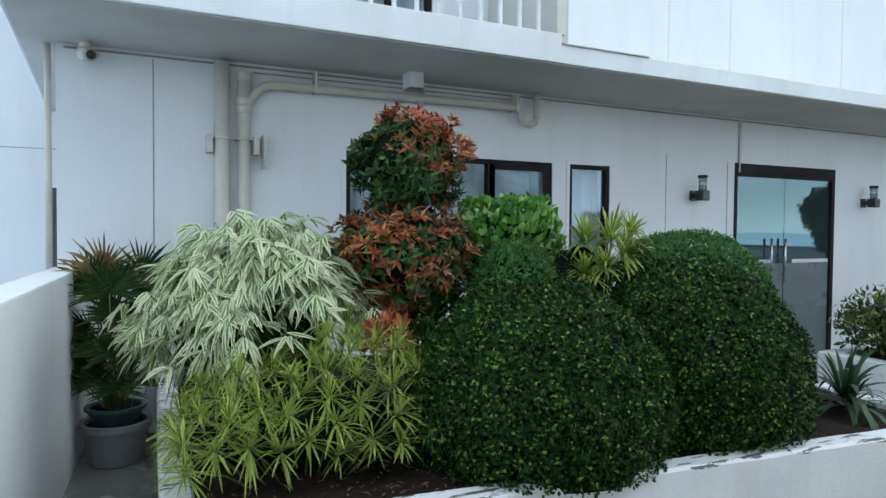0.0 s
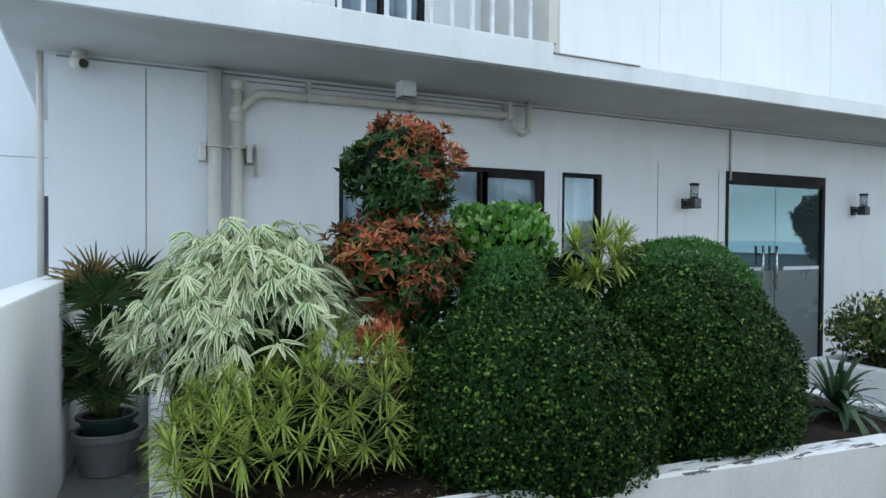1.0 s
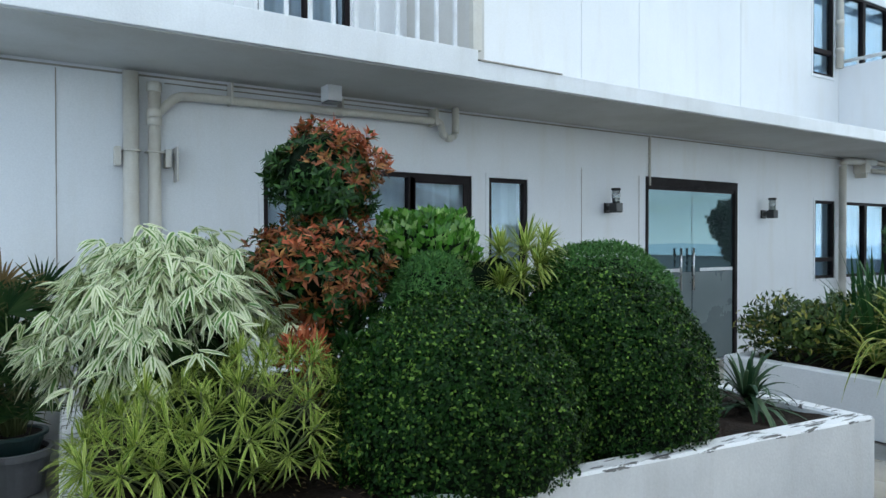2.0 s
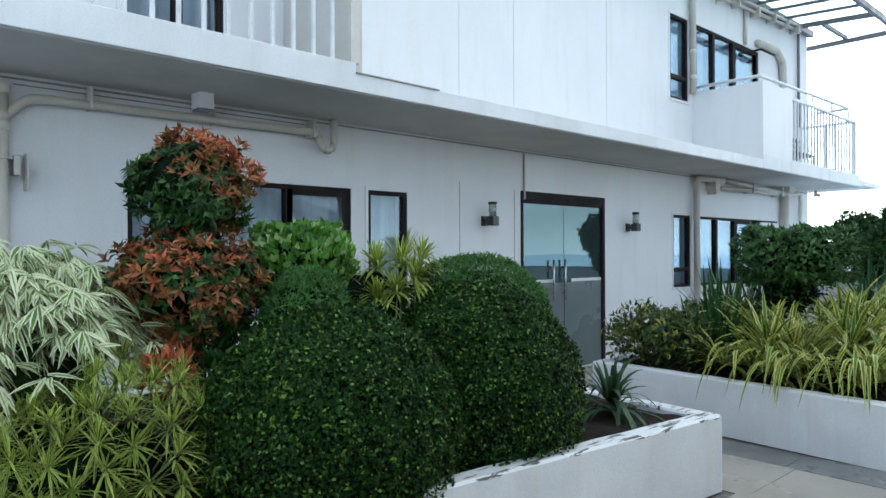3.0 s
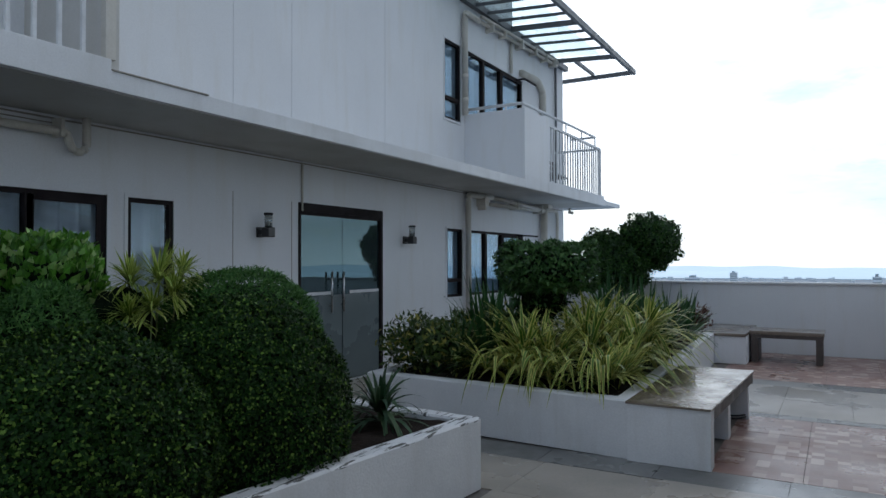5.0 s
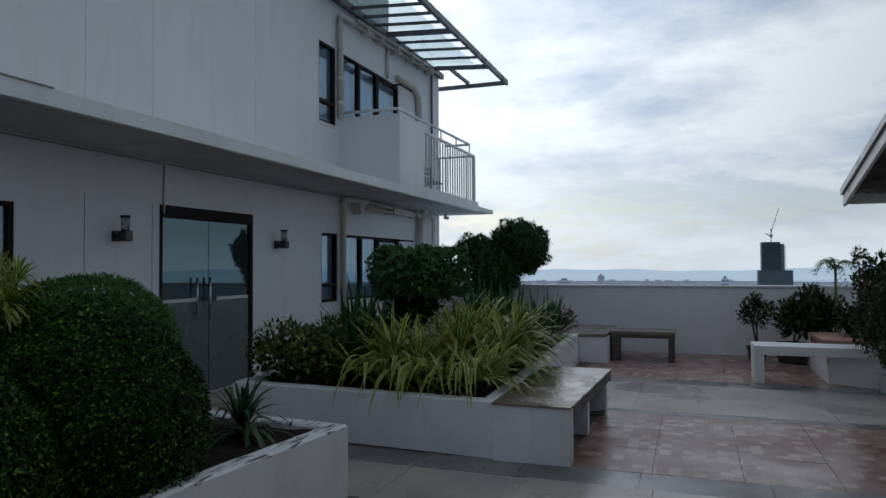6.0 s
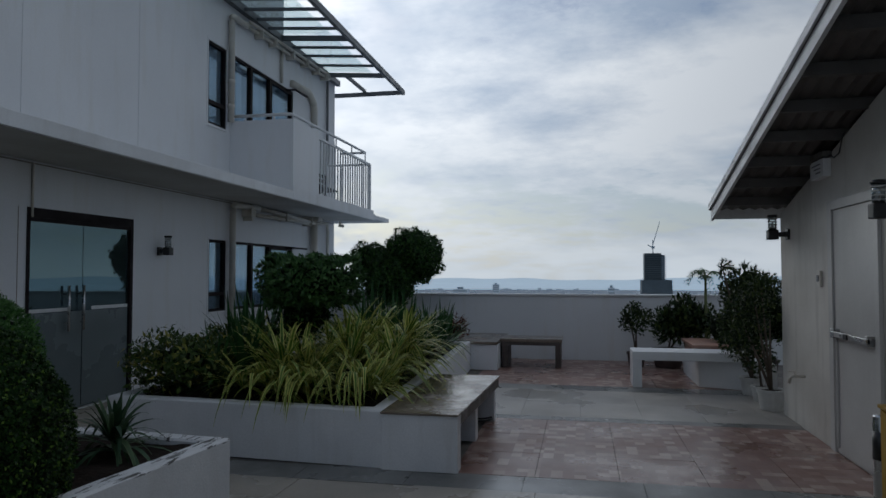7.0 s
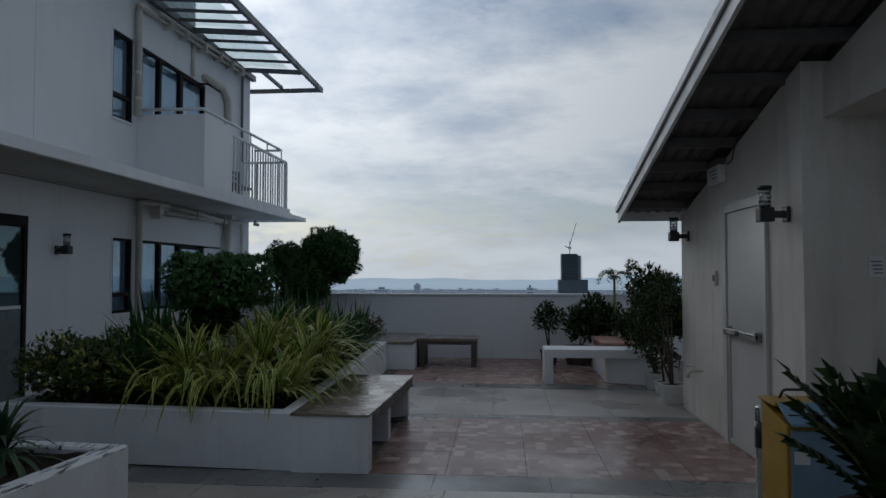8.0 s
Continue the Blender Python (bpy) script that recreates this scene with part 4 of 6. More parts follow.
pipe("white painted downpipe and branch on the upper wall", [[(10.3, PY, 3.95), (10.3, PY, 5.68), (10.8, PY, 5.69)], [(10.8, PY, 5.69), (12.4, PY - 0.02, 5.73), (14.6, PY - 0.02, 5.84)], [(12.25, PY + 0.03, 5.73), (12.25, PY + 0.03, 5.12)], [(10.8, PY - 0.06, 5.75), (14.6, PY - 0.06, 5.9)]], 0.05, [(10.3, PY, 4.6), (10.3, PY, 4.2)], branch=0.03, brackets=[(11.2, 11.24, 5.07, WALL, 5.6, 5.78), (11.75, 11.79, 5.07, WALL, 5.64, 5.8), (12.5, 12.56, 5.06, WALL, 5.64, 5.82), (13.2, 13.25, 5.06, WALL, 5.7, 5.86), (13.8, 13.84, 5.06, WALL, 5.72, 5.88), (14.3, 14.36, 5.06, WALL, 5.74, 5.92)])
pipe("thick white elbow pipe above the balcony", [[(12.7, PY + 0.02, 5.23), (13.5, PY, 5.26), (13.8, PY, 5.08), (13.8, PY, 4.6)]], 0.07)
pipe("thin grey pipe beside the roof corner", [[(14.62, 5.19, 2.9), (14.62, 5.19, 5.8)]], 0.028, mat=GREY_STEEL)
pipe("slim white downpipe at the building's corner", [[(-0.2, 5.3, 1.15), (-0.2, 5.3, 2.69)]], 0.022)
# dark tube added in place of the dark gap beside the corner
pipe("slim dark tube standing for the dark gap at the building's corner", [[(-0.165, 5.36, 0.6), (-0.165, 5.36, 1.72)]], 0.03, mat=GREY_STEEL)
pipe("thin white conduit above the glass door", [[(6.335, 5.22, 2.1), (6.335, 5.22, 2.66)]], 0.012)

ob = thing("cable", (2.3, 5.21, 2.6), "thin grey-brown cable clipped along the wall under the slab", "cable")
part("wire", tube_bm([[(1.14 + 0.1 * i, 5.229, 2.618, 0.005) for i in range(24)]], 6), JOINT, ob, smooth=True)
ob = thing("junction_box", (2.31, 4.95, SOF - 0.13), "square white concrete outlet box under the slab", "box")
part("box_body", box_bm((2.265, 2.385, 4.88, 5.02, SOF - 0.125, SOF), bevel=0.006), FASCIA, ob)
part("box_rim", box_bm((2.27, 2.38, 4.885, 5.015, SOF - 0.137, SOF - 0.127)), GREY_STEEL, ob)


def security_camera(x, y, z, s=1.0):
    ob = thing("security_camera", (x, y, z), "small white bullet security camera under the slab", "camera", "security cameras")
    part("mount", lathe_bm([(0.03 * s, z), (0.034 * s, z + 0.01), (0.03 * s, z + 0.05)], 16, (x, y)), PIPE, ob, smooth=True)
    hs = part("housing", tube_bm([[(x - 0.02 * s, y + 0.03, z - 0.03, 0.036 * s), (x + 0.005, y - 0.03, z - 0.045, 0.038 * s), (x + 0.025 * s, y - 0.07, z - 0.055, 0.036 * s)]], 14), PIPE, ob, smooth=True)
    part("lens", tube_bm([[(x + 0.025 * s, y - 0.07, z - 0.055, 0.026 * s), (x + 0.03 * s, y - 0.08, z - 0.057, 0.024 * s)]], 14), BLACK, hs)


security_camera(0.03, 5.13, 2.64, 1.2)
security_camera(14.95, 5.0, 2.64)


def wall_lamp(x, y, z, wall_y, label):
    """A black cup with a ribbed glass cylinder, on an arm from the wall."""
    ob = thing("wall_lamp", (x, wall_y, z), label, "lamp", "outdoor wall lamps")
    d = 1 if wall_y > y else -1
    part("base_cup", box_bm((x - 0.052, x + 0.052, y - 0.052, y + 0.052, z, z + 0.105), bevel=0.012), BLACK, ob)
    part("arm", box_bm((x - 0.025, x + 0.025, min(y, wall_y - 0.02 * d), max(y, wall_y - 0.02 * d), z + 0.03, z + 0.08)), BLACK, ob)
    part("wall_plate", box_bm((x - 0.045, x + 0.045, min(wall_y, wall_y - 0.025 * d), max(wall_y, wall_y - 0.025 * d), z + 0.0, z + 0.11), bevel=0.006), BLACK, ob)
    gc = part("glass_cylinder", lathe_bm([(0.04, z + 0.105), (0.041, z + 0.24)], 20, (x, y)), LAMP_GLASS, ob, smooth=True)
    for i in range(4):
        part("louvre_ring", lathe_bm([(0.047, z + 0.125 + 0.03 * i), (0.047, z + 0.132 + 0.03 * i)], 20, (x, y)), POT_WHITE, gc)
    part("bulb", lathe_bm([(0.012, z + 0.105), (0.016, z + 0.16), (0.008, z + 0.19)], 12, (x, y)), PAPER, gc, smooth=True)
    part("cap", lathe_bm([(0.05, z + 0.24), (0.052, z + 0.25), (0.046, z + 0.262)], 20, (x, y)), BLACK, ob)


wall_lamp(5.66, 5.1, 1.77, WALL, "black wall lamp with ribbed clear glass beside the glass door")
wall_lamp(8.53, 5.1, 1.76, WALL, "black wall lamp with ribbed clear glass beside the glass door")
wall_lamp(8.0, -2.3, 1.87, -2.46, "black wall lamp with ribbed glass on the plant room wall")
wall_lamp(5.37, -2.3, 1.885, -2.46, "black wall lamp with ribbed glass beside the fire door")

ob = thing("exit_sign", (6.92, -2.42, 2.36), "white box sign above the fire door", "sign")
part("sign_box", box_bm((6.72, 7.06, -2.458, -2.39, 2.36, 2.52), bevel=0.006), PAPER, ob)
part("sign_lid", box_bm((6.7, 7.08, -2.458, -2.38, 2.53, 2.58), bevel=0.006), GREY_ROOF, ob)
for i in range(3):
    part("bar", box_bm((6.78, 7.0 - 0.05 * i, -2.389, -2.386, 2.47 - 0.035 * i, 2.482 - 0.035 * i)), INK, ob)
ob = thing("cable", (6.5, -2.44, 2.5), "thin dark cable looping from the sign", "cable")
part("wire", tube_bm([[(6.72, -2.44, 2.55, 0.006), (6.6, -2.44, 2.5, 0.006), (6.48, -2.44, 2.52, 0.006), (6.4, -2.44, 2.64, 0.006), (6.38, -2.45, 2.68, 0.006)]], 6), BLACK, ob, smooth=True)
ob = thing("wall_switch", (7.05, -2.46, 1.43), "small grey switch plate on the cream wall", "switch")
part("plate", box_bm((7.0, 7.09, -2.458, -2.435, 1.4, 1.54), bevel=0.004), PIPE, ob)
part("rocker", box_bm((7.025, 7.065, -2.435, -2.427, 1.44, 1.5)), GREY_STEEL, ob)
ob = thing("water_tap", (7.55, -2.46, 0.5), "small brass garden tap low on the cream wall", "tap")
part("pipe_stub", tube_bm([bend([(7.55, -2.46, 0.51), (7.55, -2.33, 0.51), (7.55, -2.31, 0.44)], 0.014, 0.03)], 10), PIPE, ob, smooth=True)
part("lever", box_bm((7.545, 7.555, -2.38, -2.3, 0.55, 0.562), (7.542, 7.558, -2.375, -2.36, 0.51, 0.555)), PIPE, ob)
for y, z, w in ((-2.93, 1.56, 0.1), (-3.1, 1.6, 0.12)):
    ob = thing("notice", (5.128, y, z), "small pale notice on the cream wall", "sign", "notices on the wall")
    part("sheet", box_bm((5.118, 5.128, y - w / 2, y + w / 2, z - 0.07, z + 0.07)), PAPER, ob)
    for i in range(4):
        part("bar", box_bm((5.115, 5.118, y - w * 0.38, y + w * (0.38 - 0.06 * i), z + 0.03 - 0.026 * i, z + 0.04 - 0.026 * i)), INK, ob)

# ---- balconies and canopy ----
ob = thing("balcony_railing", (1.4, 4.2, 2.905), "white upright-bar railing of the upper balcony", "railing", "balcony railings")
part("top_rail", box_bm((-0.36, 3.12, 4.18, 4.22, 3.92, 3.96), bevel=0.006), RAIL, ob)
me = mesh_of(box_bm((-0.0125, 0.0125, -0.0125, 0.0125, 0.0, 1.02)), "baluster", RAIL)
for i in range(21):
    part("baluster", me, None, ob).matrix_basis = Matrix.Translation((2.99 - 0.163 * i, 4.2, 2.905))
# the fin's shaded face is put in with the greyer soffit colour
fin = tagged(part("wall_fin", box_bm((3.17, 3.26, 4.2, WALL - 0.002, SLAB_TOP, 5.97)), SOFFIT), "dividing wall at the end of the balcony, shade in its grey", "wall", kind="structure")
part("fin_edge", box_bm((3.12, 3.2, 4.146, 4.2, 2.905, 5.97), bevel=0.004), PIPE, fin)

bal = thing("balcony_parapet", (10.5, 4.5, SLAB_TOP), "solid white balcony parapet with a steel handrail", "balcony")
part("side_wall", box_bm((10.4, 10.52, EDGE + 0.12, WALL - 0.002, SLAB_TOP, 3.98)), WHITE, bal)
part("front_wall", box_bm((10.397, 11.5, EDGE + 0.002, EDGE + 0.12, 2.86, 3.98), bevel=0.004), WHITE, bal)
part("handrail", tube_bm([bend([(10.46, 5.2, 4.07), (10.46, 4.2, 4.07), (14.3, 4.2, 4.11), (14.3, 4.75, 4.11)], 0.025, 0.04)], 10), RAIL, bal, smooth=True)
for x, y in ((10.46, 5.0), (10.46, 4.5), (11.3, 4.2), (12.5, 4.2), (13.4, 4.2), (14.28, 4.2)):
    part("rail_post", tube_bm([[(x, y, 3.88, 0.014), (x, y, 4.08, 0.014)]], 8), RAIL, bal)
ob = thing("balcony_railing", (13.0, 4.2, 2.9), "white upright-bar railing at the balcony corner", "railing", "balcony railings")
part("top_rail", box_bm((11.5, 14.62, 4.18, 4.225, 3.88, 3.925), bevel=0.006), RAIL, ob)
part("side_rail", box_bm((14.58, 14.62, 4.225, 5.2, 3.88, 3.925), bevel=0.006), RAIL, ob)
part("corner_post", box_bm((14.56, 14.62, 4.17, 4.23, 2.9, 3.9)), RAIL, ob)
me = mesh_of(box_bm((-0.012, 0.012, -0.012, 0.012, 0.0, 0.98)), "baluster", RAIL)
for i in range(21):
    part("baluster", me, None, ob).matrix_basis = Matrix.Translation((11.58 + 0.145 * i, 4.2, 2.9))
for i in range(6):
    part("baluster", me, None, ob).matrix_basis = Matrix.Translation((14.6, 4.37 + 0.16 * i, 2.9))
ch = thing("slatted_chair", (12.6, 4.7, SLAB_TOP), "dark slatted folding chair on the balcony", "chair")
for i in range(5):
    part("slat", box_bm((12.2, 13.2, 4.66, 4.68, 3.0 + 0.1 * i, 3.065 + 0.1 * i)), DARK_FRAME, ch)
for x in (12.2, 13.17):
    part("leg", box_bm((x, x + 0.03, 4.68, 4.71, SLAB_TOP, 3.5)), DARK_FRAME, ch)
    part("leg", box_bm((x, x + 0.03, 4.4, 4.43, SLAB_TOP, 3.15)), DARK_FRAME, ch)
part("seat", box_bm((12.2, 13.2, 4.4, 4.68, 3.13, 3.16)), DARK_FRAME, ch)

can = thing("glass_canopy", (13, 5.2, 5.9), "grey steel canopy frame glazed over the balcony", "canopy")
OUT_Y, OUT_Z, IN_Z = 3.8, 5.83, 5.93


def canopy_bar(x, w, h):
    bm = box_bm((x - w / 2, x + w / 2, OUT_Y, WALL - 0.003, 0, h))
    for v in bm.verts:
        v.co.z += IN_Z - 0.04 + (OUT_Z - IN_Z) * (WALL - v.co.y) / (WALL - OUT_Y)
    return bm


part("outer_beam", box_bm((9.0, 15.97, OUT_Y - 0.04, OUT_Y + 0.03, OUT_Z - 0.06, OUT_Z + 0.05)), GREY_STEEL, can)
part("wall_beam", box_bm((9.0, 15.3, WALL - 0.1, WALL - 0.004, IN_Z - 0.06, IN_Z + 0.06)), GREY_STEEL, can)
for x in (9.7, 12.13, 14.56):
    part("rafter", canopy_bar(x, 0.07, 0.09), GREY_STEEL, can)
for x in (10.2, 10.65, 11.1, 11.55, 12.6, 13.13, 13.77):
    part("glazing_bar", canopy_bar(x, 0.035, 0.05), GREY_STEEL, can)
part("end_beam", box_bm((15.9, 15.97, OUT_Y + 0.03, 5.6, OUT_Z - 0.05, OUT_Z + 0.04)), GREY_STEEL, can)
part("corner_bar", box_bm((14.6, 15.9, 4.7, 4.76, 5.85, 5.92)), GREY_STEEL, can)
for a, b in ((9.05, 12.1), (12.16, 14.53)):
    bm = box_bm((a, b, OUT_Y + 0.35, WALL - 0.02, 0.05, 0.058))
    for v in bm.verts:
        v.co.z += IN_Z + 0.01 + (OUT_Z - IN_Z) * (WALL - v.co.y) / (WALL - OUT_Y)
    part("glass_sheet", bm, CLEAR, can).visible_shadow = False

# ---- bin, pots ----
ob = thing("litter_bin", (3.78, -1.91, 0), "yellow metal litter bin with a pale blue front and open flap", "bin")
bm = box_bm((3.63, 3.95, -2.12, -1.735, 0.0, 0.86), bevel=0.006)
for v in bm.verts:
    if v.co.z > 0.5 and v.co.x < 3.7:
        v.co.z -= 0.07
part("bin_body", bm, YELLOW, ob)
front = part("front_panel", box_bm((3.612, 3.63, -2.11, -1.75, 0.05, 0.775), bevel=0.004), BLUE, ob, "pale blue front panel")
part("notice_sheet", box_bm((3.608, 3.612, -1.83, -1.76, 0.62, 0.68)), PAPER, front, "small pale sticker")
# black block put in for the darkness inside the bin's opening
part("opening_dark", box_bm((3.64, 3.72, -2.1, -1.75, 0.8, 0.845)), BLACK, ob)
bm = box_bm((3.58, 3.75, -2.1, -1.74, 0.0, 0.014), bevel=0.003)
for v in bm.verts:
    v.co.z += 0.8 + 0.42 * (v.co.x - 3.58)
part("flap", bm, BLUE, ob, "pale blue hinged flap standing ajar")
lid = part("bin_lid", box_bm((3.75, 3.96, -2.13, -1.725, 0.862, 0.882), bevel=0.008), YELLOW, ob)
part("lid_handle", tube_bm([bend([(3.88, -1.8, 0.88), (3.88, -1.82, 0.925), (3.88, -1.96, 0.925), (3.88, -1.98, 0.88)], 0.007, 0.015)], 8), BLACK, lid, smooth=True)
ob = thing("ash_post", (4.1, -1.8, 0), "slim steel ashtray post with a black mouth", "ashtray")
part("post", lathe_bm([(0.042, 0.0), (0.042, 0.79), (0.037, 0.8)], 20, (4.1, -1.8)), STEEL, ob, smooth=True)
part("ash_mouth", lathe_bm([(0.044, 0.58), (0.044, 0.72)], 20, (4.1, -1.8)), BLACK, ob, smooth=True)


def pot(parent, x, y, r, h, mat, lip=0.02, z=0.0, name="pot"):
    prof = [(r * 0.74, z), (r * 0.78, z + 0.01), (r * 0.95, z + h * 0.82), (r * 0.96, z + h * 0.84), (r + lip * 0.3, z + h * 0.85), (r + lip * 0.3, z + h), (r * 0.9, z + h), (r * 0.86, z + h * 0.88)]
    p = part(name, lathe_bm(prof, 28, (x, y)), mat, parent, smooth=False)
    part("potting_soil", lathe_bm([(r * 0.86, z + h * 0.86), (r * 0.87, z + h * 0.9)], 20, (x, y)), SOIL, p)
    return p


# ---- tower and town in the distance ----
# distance haze is mixed straight into these two base colours
HAZE_GREY = material("haze_tinted_concrete", (0.36, 0.43, 0.48), 0.9, (0.3, 0.36, 0.41), 0.05, 0.4, 0.0)
HAZE_PALE = material("haze_tinted_block", (0.8, 0.86, 0.9), 0.9, (0.72, 0.79, 0.85), 0.03, 0.4, 0.0)
TOWER_GLASS = material("dark_tower_glazing", (0.025, 0.045, 0.055), 0.5, (0.04, 0.06, 0.07), 0.06, 0.5, 0.0)
TOWER_GREY = material("tower_concrete", (0.12, 0.15, 0.17), 0.9, (0.09, 0.115, 0.13), 0.05, 0.4, 0.0)
tw = thing("tower_block", (1200, -122, -95), "unfinished dark high-rise tower with a crane far away", "tower")
part("tower_core", box_bm((1200, 1226, -133, -106, -95, 36)), TOWER_GLASS, tw)
part("tower_side", box_bm((1203, 1226, -139, -133, -95, 33)), TOWER_GREY, tw)
part("podium", box_bm((1196, 1230, -150, -101, -95, -9)), TOWER_GREY, tw)
me = mesh_of(box_bm((1198.5, 1201, -134, -105, 0, 0.9)), "floor_slab", TOWER_GREY)
for i in range(12):
    part("floor_slab", me, None, tw).matrix_basis = Matrix.Translation((0, 0, -8 + 3.6 * i))
me = mesh_of(box_bm((1201.5, 1203.5, -141, -133, 0, 1.4)), "balcony", HAZE_GREY)
for i in range(11):
    part("balcony", me, None, tw).matrix_basis = Matrix.Translation((0, 0, -8 + 3.6 * i))
part("crane_mast", box_bm((1205, 1206.4, -121, -119.6, 36, 58)), HAZE_GREY, tw)
part("crane_jib", tube_bm([[(1206, -119, 46, 0.7), (1206, -132, 90, 0.5)], [(1206, -119, 46, 0.9), (1206, -112, 50, 0.9)]], 6), HAZE_GREY, tw)
part("crane_cab", box_bm((1204, 1207, -123, -118, 44, 48)), HAZE_GREY, tw)
for k, (px, w, top, d) in enumerate(((212, 30, -37, 1700), (148, 18, -36, 2400), (-52, 12, -28, 1500), (-330, 26, -40, 1900), (330, 30, -40, 2400))):
    y = px * d / 1215
    hb_ = thing("distant_building", (d, y, -95), "pale hazy block of the far town", "building", "far town blocks")
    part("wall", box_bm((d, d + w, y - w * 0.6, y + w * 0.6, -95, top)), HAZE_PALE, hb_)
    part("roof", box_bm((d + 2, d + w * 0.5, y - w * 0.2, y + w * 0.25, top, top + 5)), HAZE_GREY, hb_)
    for i in range(4):
        part("window_band", box_bm((d - 0.4, d, y - w * 0.56, y + w * 0.56, top - 6 - 7 * i, top - 3 - 7 * i)), HAZE_GREY, hb_)
boxes = []
for i in range(420):
    d, a = rng.uniform(900, 4200), rng.uniform(-0.75, 0.55)
    w, h = rng.uniform(8, 26), rng.uniform(4, 16)
    boxes.append((d, d + w, d * math.tan(a), d * math.tan(a) + w * 1.4, -95, -95 + h))
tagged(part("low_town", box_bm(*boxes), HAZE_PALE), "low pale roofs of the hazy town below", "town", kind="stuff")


# ---- planting in the long planter ----
SOIL_Z = 0.4
clipped_bush("large dark green bush clipped to a dome", (1.91, 2.56, SOIL_Z + 0.04), 0.635, 0.58, 1.215, 38000, 0.021, 0.0135, LEAF_BOX, 2.15, 0.9, 0.04)
clipped_bush("dark green bush clipped to a rounded dome", (2.87, 2.56, SOIL_Z + 0.02), 0.605, 0.56, 1.31, 38000, 0.021, 0.0135, LEAF_BOX, 2.15, 0.9, 0.04)
clipped_bush("small soft green bush behind the clipped domes", (2.06, 3.02, SOIL_Z), 0.33, 0.3, 1.39, 9000, 0.034, 0.009, LEAF_SOFT, 2.4, 0.95, 0.025)
clipped_bush("taller soft green bush behind the dark dome", (3.19, 2.92, SOIL_Z), 0.68, 0.42, 1.45, 19000, 0.034, 0.009, LEAF_SOFT, 2.5, 0.95, 0.03)


def red_topiary():
    x, y = 1.6, 3.35
    ob = thing("topiary_shrub", (x, y, SOIL_Z), "two-tiered clipped shrub with red and rust young leaves", "shrub")
    trunk(ob, [(x, y, SOIL_Z - 0.05, 0.035), (x + 0.02, y, 1.0, 0.028), (x, y, 1.5, 0.022), (x + 0.01, y, 1.85, 0.015)])
    limbs(ob, (x, y, 0.7), [(x + 0.25, y - 0.1, 1.1), (x - 0.25, y - 0.05, 1.15), (x + 0.05, y + 0.25, 1.2)], 0.018)
    limbs(ob, (x, y, 1.45), [(x + 0.2, y - 0.1, 1.75), (x - 0.2, y, 1.8), (x, y + 0.2, 1.8)], 0.012)
    for cz, rz, rr, n in ((1.835, 0.26, 0.265, 620), (1.335, 0.26, 0.345, 760)):
        # shoots that each end in a loose star of leaves
        C, CN = ball_points(n, rr, rr * 0.95, rz)
        C = C + CN * (lumps(C + cz, 0.13, 0.1) + rng.normal(0, 0.02, (n, 1))) + np.array((x - (0.045 if cz < 1.5 else 0.0), y, cz))
        CN = unit(CN + 0.35 * np.array((0, 0, 1)) + 0.3 * around(n))
        if cz > 1.5:
            q = (C[:, 2] - cz) / rz + 0.4 * (C[:, 0] - x) / rr + rng.normal(0, 0.3, n)
            kind = np.where(q > 0.66, 0, np.where(q > 0.15, 1, 2))
        else:
            q = rng.uniform(0, 1, n) + 0.2 * (C[:, 2] - cz) / rz
            kind = np.where(q > 0.94, 0, np.where(q > 0.38, 1, 2))
        P, N, K = np.repeat(C, 7, 0), np.repeat(CN, 7, 0), np.repeat(kind, 7)
        K = np.where(rng.uniform(0, 1, len(K)) < 0.15, 2, K)
        D = unit(0.55 * N + np.cross(N, around(len(N))) * 1.1 + 0.2 * around(len(N)))
        P = P - N * rng.uniform(0, 0.03, (len(P), 1))
        for k, mat, nm in ((0, LEAF_RED, "red_leaves"), (1, LEAF_RUST, "rust_leaves"), (2, LEAF_DARK, "green_leaves")):
            sel = K == k
            m = int(sel.sum())
            part(nm, leaves(nm, P[sel], D[sel], N[sel], rng.uniform(0.042, 0.072, m), rng.uniform(0.015, 0.024, m), mat), None, ob)
        part("shade_core", core_mesh("shade_core", (x - 0.03, y, cz), rr * 0.78, rr * 0.78, rz * 0.78, seed=cz), None, ob)
    # low shoots in front
    for cx, cy, cz, mat, n in ((1.32, 2.98, 0.95, LEAF_RED, 110), (1.55, 2.98, 0.92, LEAF_DARK, 130), (1.7, 3.05, 0.85, LEAF_DARK, 130), (1.45, 3.1, 0.8, LEAF_RUST, 80), (1.6, 3.2, 1.02, LEAF_DARK, 200), (1.42, 3.2, 1.02, LEAF_RUST, 120), (1.75, 3.22, 1.05, LEAF_DARK, 160), (1.62, 3.15, 0.75, LEAF_DARK, 160)):
        P, N = ball_points(n, 0.095, 0.09, 0.085)
        P = P * rng.uniform(0.4, 1.0, (n, 1))
        part("low_shoot", leaves("low_shoot", P + np.array((cx, cy, cz)), leaf_dirs(N, 0.8, 0.4, 0.5), N, rng.uniform(0.06, 0.1, n), rng.uniform(0.022, 0.032, n), mat), None, ob)
        trunk(ob, [(x - 0.1, y - 0.1, SOIL_Z, 0.012), ((x + cx) / 2, (y + cy) / 2, 0.7, 0.01), (cx, cy, cz, 0.005)], "limb", n=6)


red_topiary()


